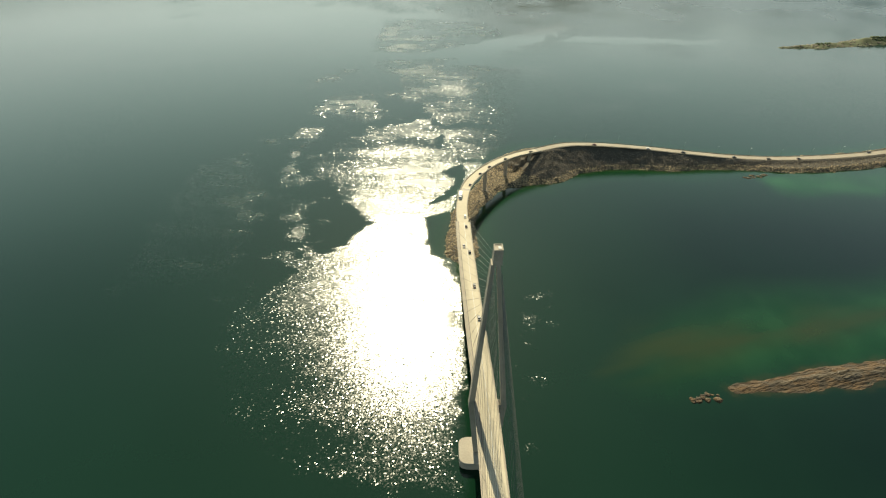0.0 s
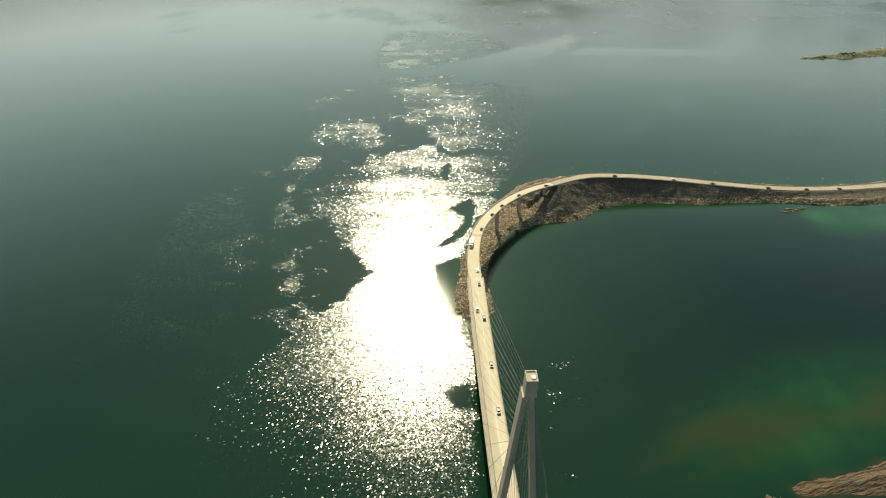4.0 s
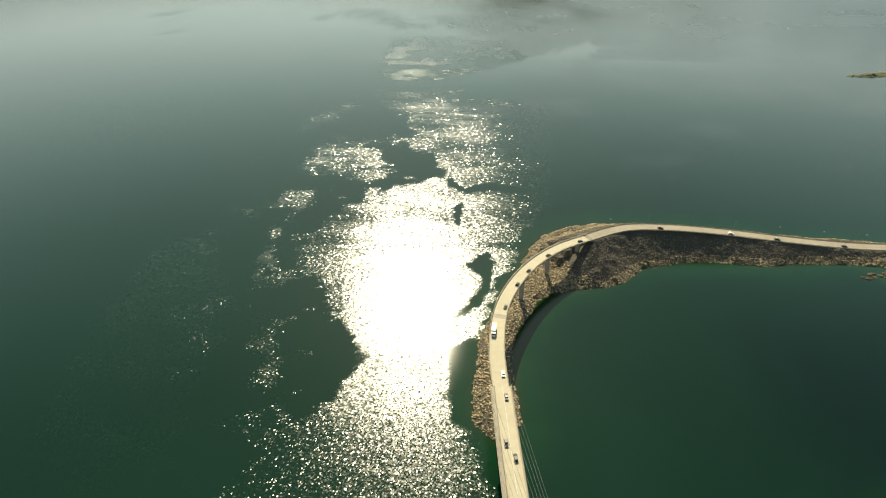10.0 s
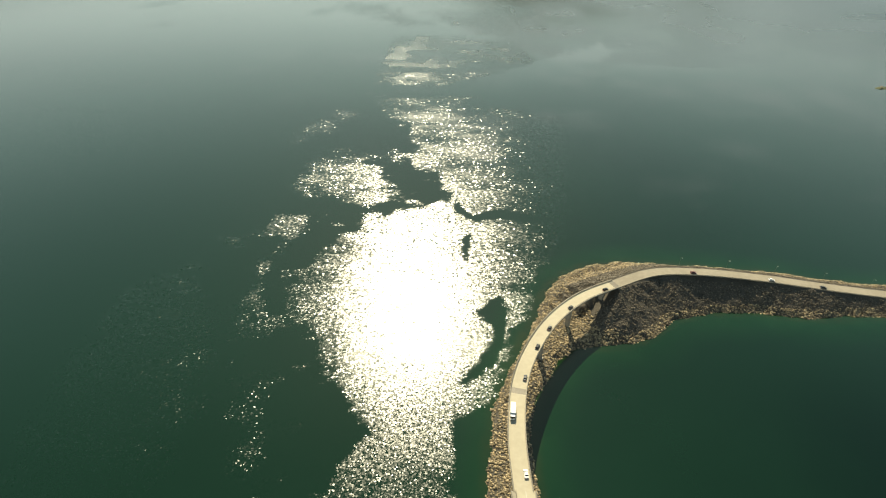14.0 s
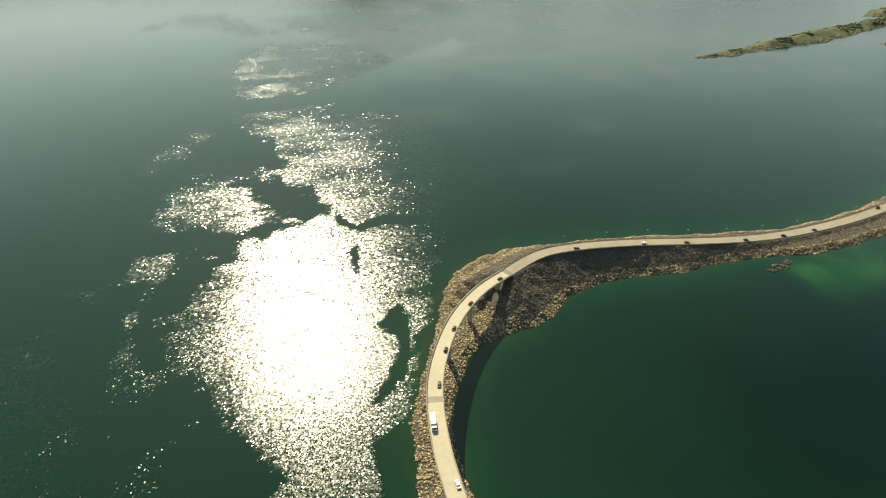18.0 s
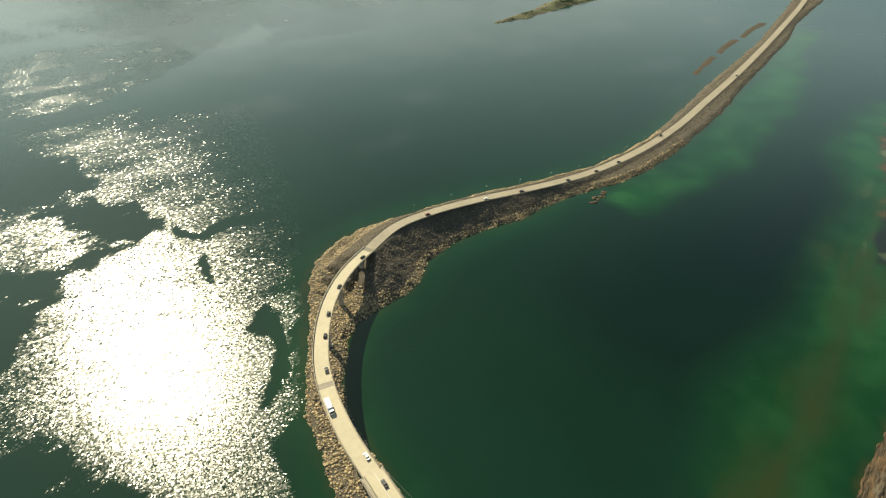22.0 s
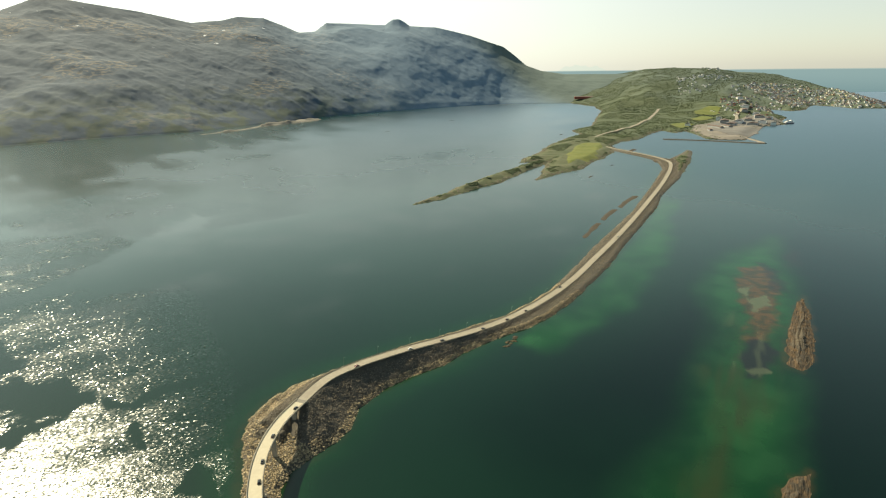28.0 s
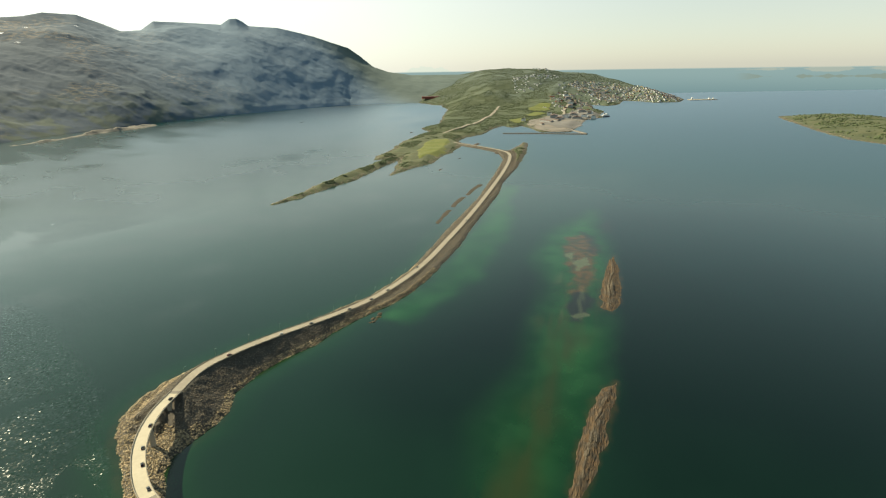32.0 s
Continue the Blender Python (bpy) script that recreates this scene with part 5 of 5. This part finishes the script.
# ---- woods, town and harbour on the peninsula ----
def height(grid, x, y):
    X, Y, Z, _ = grid
    st = X[0, 1] - X[0, 0]
    i, j = int(np.clip((x - X[0, 0]) / st, 0, X.shape[1] - 2)), int(np.clip((y - Y[0, 0]) / st, 0, X.shape[0] - 2))
    fx, fy = (x - X[0, 0]) / st - i, (y - Y[0, 0]) / st - j
    return float((Z[j, i] * (1 - fx) + Z[j, i + 1] * fx) * (1 - fy) + (Z[j + 1, i] * (1 - fx) + Z[j + 1, i + 1] * fx) * fy)


YARD = [(2010, 1000), (2054, 915), (2225, 950), (2561, 1028), (2738, 1008), (2900, 1060), (2950, 1180), (2600, 1230), (2330, 1200), (2190, 1150)]
TOWN = [(2750, 1150), (3000, 1110), (3329, 1250), (3650, 1230), (4100, 1290), (4080, 1110), (4000, 1010), (4100, 890), (4370, 890), (4560, 1200), (4450, 1600), (4100, 1750), (3600, 1650), (3000, 1400)]
PADDOCK = [(2200, 1215), (2330, 1230), (2420, 1290), (2300, 1300)]
MEADOW = [(2560, 1300), (2700, 1290), (2760, 1350), (2620, 1370)]
FOLIAGE = island_material("foliage", (0.042, 0.060, 0.020), (0.070, 0.086, 0.034), 0.25)


def wood_test(x, y, z, d):
    inside = (inside_distance(x, y, YARD) < 20) & (inside_distance(x, y, PADDOCK) < 0) & (inside_distance(x, y, MEADOW) < 0)
    thin = (inside_distance(x, y, TOWN) < 0) | (fractal(x, y, 60, 3, 21) > 0.25)
    r, ids = road_distance(x, y)
    return (z > 1.5) & (d > 6) & inside & thin & (r > 14) & (fractal(x, y, 130, 3, 22) > -0.55) & (x + 0.5 * y < 5600 + 500 * fractal(x, y, 200, 3, 23))


wood = pick(PEN, 42000, rng, wood_test)
tagged(new("woodland", scatter_mesh("woodland", wood, 1.3 + 2.6 * rng.uniform(0, 1, len(wood)) ** 1.6, rng, FOLIAGE, 0.6, 0.3)), "dense dark green mixed woodland covering the peninsula", "woodland", kind="stuff")
for nm, grid, cnt in (("tongue", TONGUE, 900), ("headland", HEAD, 2600), ("point", POINT, 350), ("outer island", OUTER, 1800)):
    pts = pick(grid, cnt, rng, lambda x, y, z, d: (z > 3.5) & (d > 9) & (road_distance(x, y)[0] > 12) & (fractal(x, y, 45, 3, 33) > -0.05) & (inside_distance(x, y, [(1100, 1000), (1230, 1022), (1390, 1066), (1520, 1128), (1610, 1200), (1560, 1262), (1470, 1243), (1330, 1172), (1190, 1090)]) < 0))
    tagged(new("scrub", scatter_mesh("scrub", pts, rng.uniform(0.9, 3.2, len(pts)) * (2.0 if nm == "outer island" else 1), rng, FOLIAGE, 0.7, 0.2)), "low green scrub on the " + nm, "scrub", kind="stuff")


def sheet(name, poly, lift, mat, label, category, step=12):
    """A flat patch of other ground laid on the peninsula."""
    p = np.array(poly, float)
    X, Y = np.meshgrid(np.arange(p[:, 0].min(), p[:, 0].max(), step), np.arange(p[:, 1].min(), p[:, 1].max(), step))
    d = inside_distance(X, Y, p) + 6 * fractal(X, Y, 50, 3, 30)
    Z = np.vectorize(lambda a, c: height(PEN, a, c))(X, Y) + lift
    return tagged(new(name, grid_mesh(name, X, Y, np.maximum(Z, 1.5), d > 0, mat)), label, category, kind="structure")


DIRT = material("yard_gravel", (0.20, 0.172, 0.14), 0.95, second=(0.115, 0.104, 0.09), scale=0.012, bump=0.5, bump_scale=0.1)
sheet("quay_yard", YARD, 1.8, DIRT, "pale gravel industrial yard by the quay", "yard")
YARD_TAR = material("yard_asphalt", (0.105, 0.098, 0.0875), 0.9, second=(0.154, 0.14, 0.126), scale=0.015)
sheet("yard_floor", [(2330, 1120), (2440, 1000), (2290, 945), (2150, 935), (2120, 985), (2210, 1090)], 2.4, YARD_TAR, "dark asphalt storage floor inside the yard", "yard", 8)
sheet("storage_ground", [(2400, 1150), (2460, 1190), (2900, 1200), (2920, 1080), (2740, 1022), (2480, 1040)], 2.4, YARD_TAR, "grey ground between the halls", "yard", 10)
sheet("paddock", PADDOCK, 2.5, GRASS, "bright yellow-green paddock between woods", "field")
sheet("far_paddock", [(2800, 1410), (2850, 1340), (3120, 1440), (3150, 1520), (2980, 1510)], 3.0, GRASS, "pale green paddock at the edge of the town", "field")
sheet("meadow", MEADOW, 2.5, GRASS, "bright green meadow behind the yard", "field")


def mound(name, line, width, top, mat, label):
    """A low stone bank along a line."""
    poly = []
    for (x0, y0), (x1, y1) in zip(line, line[1:]):
        a = math.atan2(y1 - y0, x1 - x0)
        poly.append(((x0, y0), (x1, y1), a))
    v, f = [], []
    for (x0, y0), (x1, y1), a in poly:
        nx, ny = -math.sin(a), math.cos(a)
        o = len(v)
        for x, y in ((x0, y0), (x1, y1)):
            v += [(x + nx * width, y + ny * width, -2), (x + nx * width * 0.25, y + ny * width * 0.25, top), (x - nx * width * 0.25, y - ny * width * 0.25, top), (x - nx * width, y - ny * width, -2)]
        f += [(o, o + 1, o + 5, o + 4), (o + 1, o + 2, o + 6, o + 5), (o + 2, o + 3, o + 7, o + 6), (o, o + 3, o + 2, o + 1), (o + 4, o + 5, o + 6, o + 7)]
    return tagged(new(name, mesh_of(name, v, f, mat)), label, "breakwater", kind="structure")


mound("breakwater", [(1885, 1128), (1952, 986), (1981, 880), (2007, 825)], 9, 3.2, GRAVEL, "long grey stone breakwater before the harbour")
mound("mole", [(2007, 825), (2060, 870), (2120, 930)], 10, 3.5, DIRT, "short stone mole at the harbour mouth")

# the road over the land
land_road = [on_road(s, 0)[0] for s in np.arange(RS[station(1900, 1340)], RS[-1], 14.0)]
v, f = [], []
for k, p in enumerate(land_road):
    q = land_road[min(k + 1, len(land_road) - 1)] - land_road[max(k - 1, 0)]
    a = math.atan2(q.y, q.x)
    z = max(height(PEN, p.x, p.y), 2) + 3.2
    for s in (-6.5, 6.5):
        v.append((p.x - math.sin(a) * s, p.y + math.cos(a) * s, z))
f = [(2 * k, 2 * k + 1, 2 * k + 3, 2 * k + 2) for k in range(len(land_road) - 1)]
tagged(new("road_inland", mesh_of("road_inland", v, f, ASPHALT)), "pale road climbing through the woods", "road", kind="structure")
v, f = [], []
for k, (x, y) in enumerate(((2560, 1160), (2700, 1180), (2900, 1260), (3150, 1330), (3400, 1420))):
    z = max(height(PEN, x, y), 2) + 4
    v += [(x, y - 8, z), (x, y + 8, z)]
f = [(2 * k, 2 * k + 1, 2 * k + 3, 2 * k + 2) for k in range(4)]
tagged(new("town_road", mesh_of("town_road", v, f, ASPHALT)), "pale straight town road", "road", kind="structure")


def house_meshes(w, d, h, roof_h, wall, roof):
    a = mesh_of("wall", *box_data(0, 0, h / 2 - 1, w, d, h + 2), wall)
    v = [(-w / 2 - 0.4, -d / 2 - 0.5, h - 0.2), (w / 2 + 0.4, -d / 2 - 0.5, h - 0.2), (w / 2 + 0.4, d / 2 + 0.5, h - 0.2), (-w / 2 - 0.4, d / 2 + 0.5, h - 0.2), (-w / 2 - 0.4, 0, h + roof_h), (w / 2 + 0.4, 0, h + roof_h)]
    return a, mesh_of("roof", v, [(0, 1, 5, 4), (2, 3, 4, 5), (1, 2, 5), (3, 0, 4), (0, 3, 2, 1)], roof)


WALLS = [material("wall_" + nm, c, 0.8, scale=0.1) for nm, c in (("white", (0.72, 0.71, 0.68)), ("cream", (0.55, 0.47, 0.30)), ("red", (0.22, 0.06, 0.04)), ("grey", (0.30, 0.30, 0.29)))]
ROOFS = [material("roof_" + nm, c, 0.8, scale=0.2) for nm, c in (("grey", (0.10, 0.10, 0.10)), ("brown", (0.11, 0.075, 0.06)))]
KINDS = []
for nm, wall in zip(("white", "cream", "red", "grey"), WALLS):
    for rn, roof in zip(("dark grey", "brown"), ROOFS):
        KINDS.append((nm, rn, house_meshes(12, 9, 6, 3, wall, roof)))
spots = pick(PEN, 300, rng, lambda x, y, z, d: (z > 2) & (d > 8) & (z < 80) & (inside_distance(x, y, TOWN) > 5))
for k, (x, y, z) in enumerate(spots):
    nm, rn, (wm, rm) = KINDS[int(rng.choice(8, p=[0.26, 0.14, 0.14, 0.1, 0.1, 0.06, 0.12, 0.08]))]
    e = thing("house", f"small {nm} wooden house with {rn} gable roof in the town", "house", Matrix.Translation((x, y, z)) @ Matrix.Rotation(rng.uniform(0, 3.1), 4, "Z") @ Matrix.Scale(rng.uniform(0.7, 1.15), 4), group="houses of the town")
    part("wall", wm, e)
    part("roof", rm, e)

# sheds and halls of the yard
for x, y, w, d, h, k, a in ((2480, 1120, 70, 34, 11, 1, 0.2), (2590, 1130, 60, 30, 12, 0, 0.2), (2700, 1130, 55, 30, 10, 1, 0.3), (2560, 1060, 30, 40, 9, 1, 0.1), (2640, 1050, 34, 30, 10, 0, 0.1), (2380, 1100, 60, 18, 7, 1, 0.9), (2780, 1070, 50, 26, 12, 0, 0.2), (2300, 1230, 22, 18, 10, 0, 0.2), (2850, 1140, 60, 36, 11, 1, 0.4), (2960, 1190, 60, 30, 12, 0, 0.3), (2541, 1175, 64, 36, 13, 1, 0.4), (2666, 1250, 30, 22, 14, 0, 0.3), (3060, 1280, 90, 26, 12, 1, 0.35), (3200, 1330, 70, 30, 12, 0, 0.35), (2649, 1008, 40, 22, 12, 0, 0.3), (2308, 1118, 90, 16, 6, 1, 1.0), (3420, 1430, 80, 34, 14, 1, 0.4), (3560, 1500, 60, 30, 14, 0, 0.5), (2743, 1060, 26, 18, 9, 1, 0.3), (2180, 1085, 30, 12, 5, 1, 0.7)):
    wm, rm = house_meshes(w, d, h, 3.5, WALLS[0 if k == 0 else 3], ROOFS[1 if k else 0])
    e = thing("warehouse", ("white" if k == 0 else "grey") + " metal warehouse with low pitched roof on the quay", "warehouse", Matrix.Translation((x, y, max(height(PEN, x, y), 2) + 2)) @ Matrix.Rotation(a, 4, "Z"), group="halls of the yard")
    part("wall", wm, e)
    part("roof", rm, e)
wm, rm = house_meshes(150, 40, 14, 4, WALLS[2], ROOFS[1])
e = thing("factory", "long dark red factory on the far shore", "factory", Matrix.Translation((3500, 2560, max(height(PEN, 3500, 2560), 3))) @ Matrix.Rotation(-0.9, 4, "Z"))
part("wall", wm, e)
part("roof", rm, e)

# ferry at the quay
HULL = material("ship_hull", (0.06, 0.07, 0.10), 0.4, scale=0.1)
ferry = thing("ferry", "white passenger ferry with dark hull moored at the quay", "ship", Matrix.Translation((2775, 985, 0)) @ Matrix.Rotation(-0.35, 4, "Z"))
part("hull", mesh_of("hull", *hull([(30, 5), (24, -1.5), (-24, -1.5), (-27, 5)], 6.5), HULL), ferry)
house_ = part("superstructure", mesh_of("superstructure", *join([box_data(-3, 0, 8, 44, 12, 6), box_data(0, 0, 12.5, 30, 11, 3.2), box_data(10, 0, 15.5, 8, 10, 3)]), WALLS[0]), ferry)
part("funnel", mesh_of("funnel", *box_data(-10, 0, 16, 5, 3, 5, 0.8), ROOFS[1]), house_)
part("mast", mesh_of("mast", *tube_data((8, 0, 16), (8, 0, 24), 0.3, 0.15, 6), WALLS[0]), house_)
quay = thing("tank_quay", "low pale stone quay with storage sheds off the town", "quay", Matrix.Translation((4420, 770, 0)) @ Matrix.Rotation(-0.95, 4, "Z"))
part("platform", mesh_of("platform", *box_data(0, 0, 1.2, 190, 60, 5), CONCRETE), quay)
part("embankment", mesh_of("embankment", *box_data(0, -36, 0.4, 200, 16, 3), GRAVEL), quay)
for x, y, r, h in ((4375, 830, 8, 13), (4452, 725, 7, 9), (4475, 700, 6, 8)):
    e = thing("storage_tank", "white round storage tank on the quay", "tank", (x, y, 3.7), group="tanks of the quay")
    part("shell", mesh_of("shell", *tube_data((0, 0, 0), (0, 0, h), r, n=20), WALLS[0]), e)
    part("roof", mesh_of("roof", *tube_data((0, 0, h), (0, 0, h + 2.5), r, 1.0, 20), WALLS[0]), e)

# the dense rest of the town, too far and small to tell apart
GABLE_V = np.array([(-6, -4.5, -3), (6, -4.5, -3), (6, 4.5, -3), (-6, 4.5, -3), (-6, -4.5, 6), (6, -4.5, 6), (6, 4.5, 6), (-6, 4.5, 6), (-6.4, 0, 9), (6.4, 0, 9)])
GABLE_F = [(0, 1, 5, 4), (1, 2, 6, 5), (2, 3, 7, 6), (3, 0, 4, 7)]
GABLE_R = [(4, 5, 9, 8), (6, 7, 8, 9), (5, 6, 9), (7, 4, 8)]
FRONT = [(3650, 1230), (4180, 1275), (4100, 1110), (4000, 1010), (4000, 905), (4100, 885), (4370, 895), (4520, 1100), (4500, 1500), (4300, 1700), (3900, 1620)]


def town_part(name, spots, wall, roof, label):
    v, f = [], []
    for x, y, z in spots:
        a, k = rng.uniform(0, 3.1), rng.uniform(0.65, 1.15)
        c, s = math.cos(a) * k, math.sin(a) * k
        o = len(v)
        v += [(x + p[0] * c - p[1] * s, y + p[0] * s + p[1] * c, z + p[2] * k) for p in GABLE_V]
        f += [tuple(o + i for i in q) for q in GABLE_F + GABLE_R]
    me = mesh_of(name, v, f, wall)
    me.materials.append(roof)
    me.polygons.foreach_set("material_index", [0, 0, 0, 0, 1, 1, 1, 1] * len(spots))
    tagged(new(name, me), label, "houses", kind="stuff")


front = pick(PEN, 640, rng, lambda x, y, z, d: (z > 2) & (d > 8) & (inside_distance(x, y, FRONT) > 0))
behind = pick(PEN, 110, rng, lambda x, y, z, d: (z > 4) & (d > 30) & (inside_distance(x, y, [(2900, 1350), (3500, 1450), (4200, 1750), (4500, 2100), (3900, 2100), (3200, 1650)]) > 0) & (fractal(x, y, 160, 3, 51) > 0.0))
town_part("town_front_pale", front[:330], WALLS[0], ROOFS[0], "crowded white wooden houses along the town waterfront")
town_part("town_front_mixed", front[330:480], WALLS[1], ROOFS[1], "crowded cream wooden houses along the town waterfront")
town_part("town_front_grey", front[480:], WALLS[3], ROOFS[1], "crowded grey and brown houses along the town waterfront")
town_part("town_behind", behind, WALLS[0], ROOFS[0], "scattered pale houses on the wooded slope behind the town")
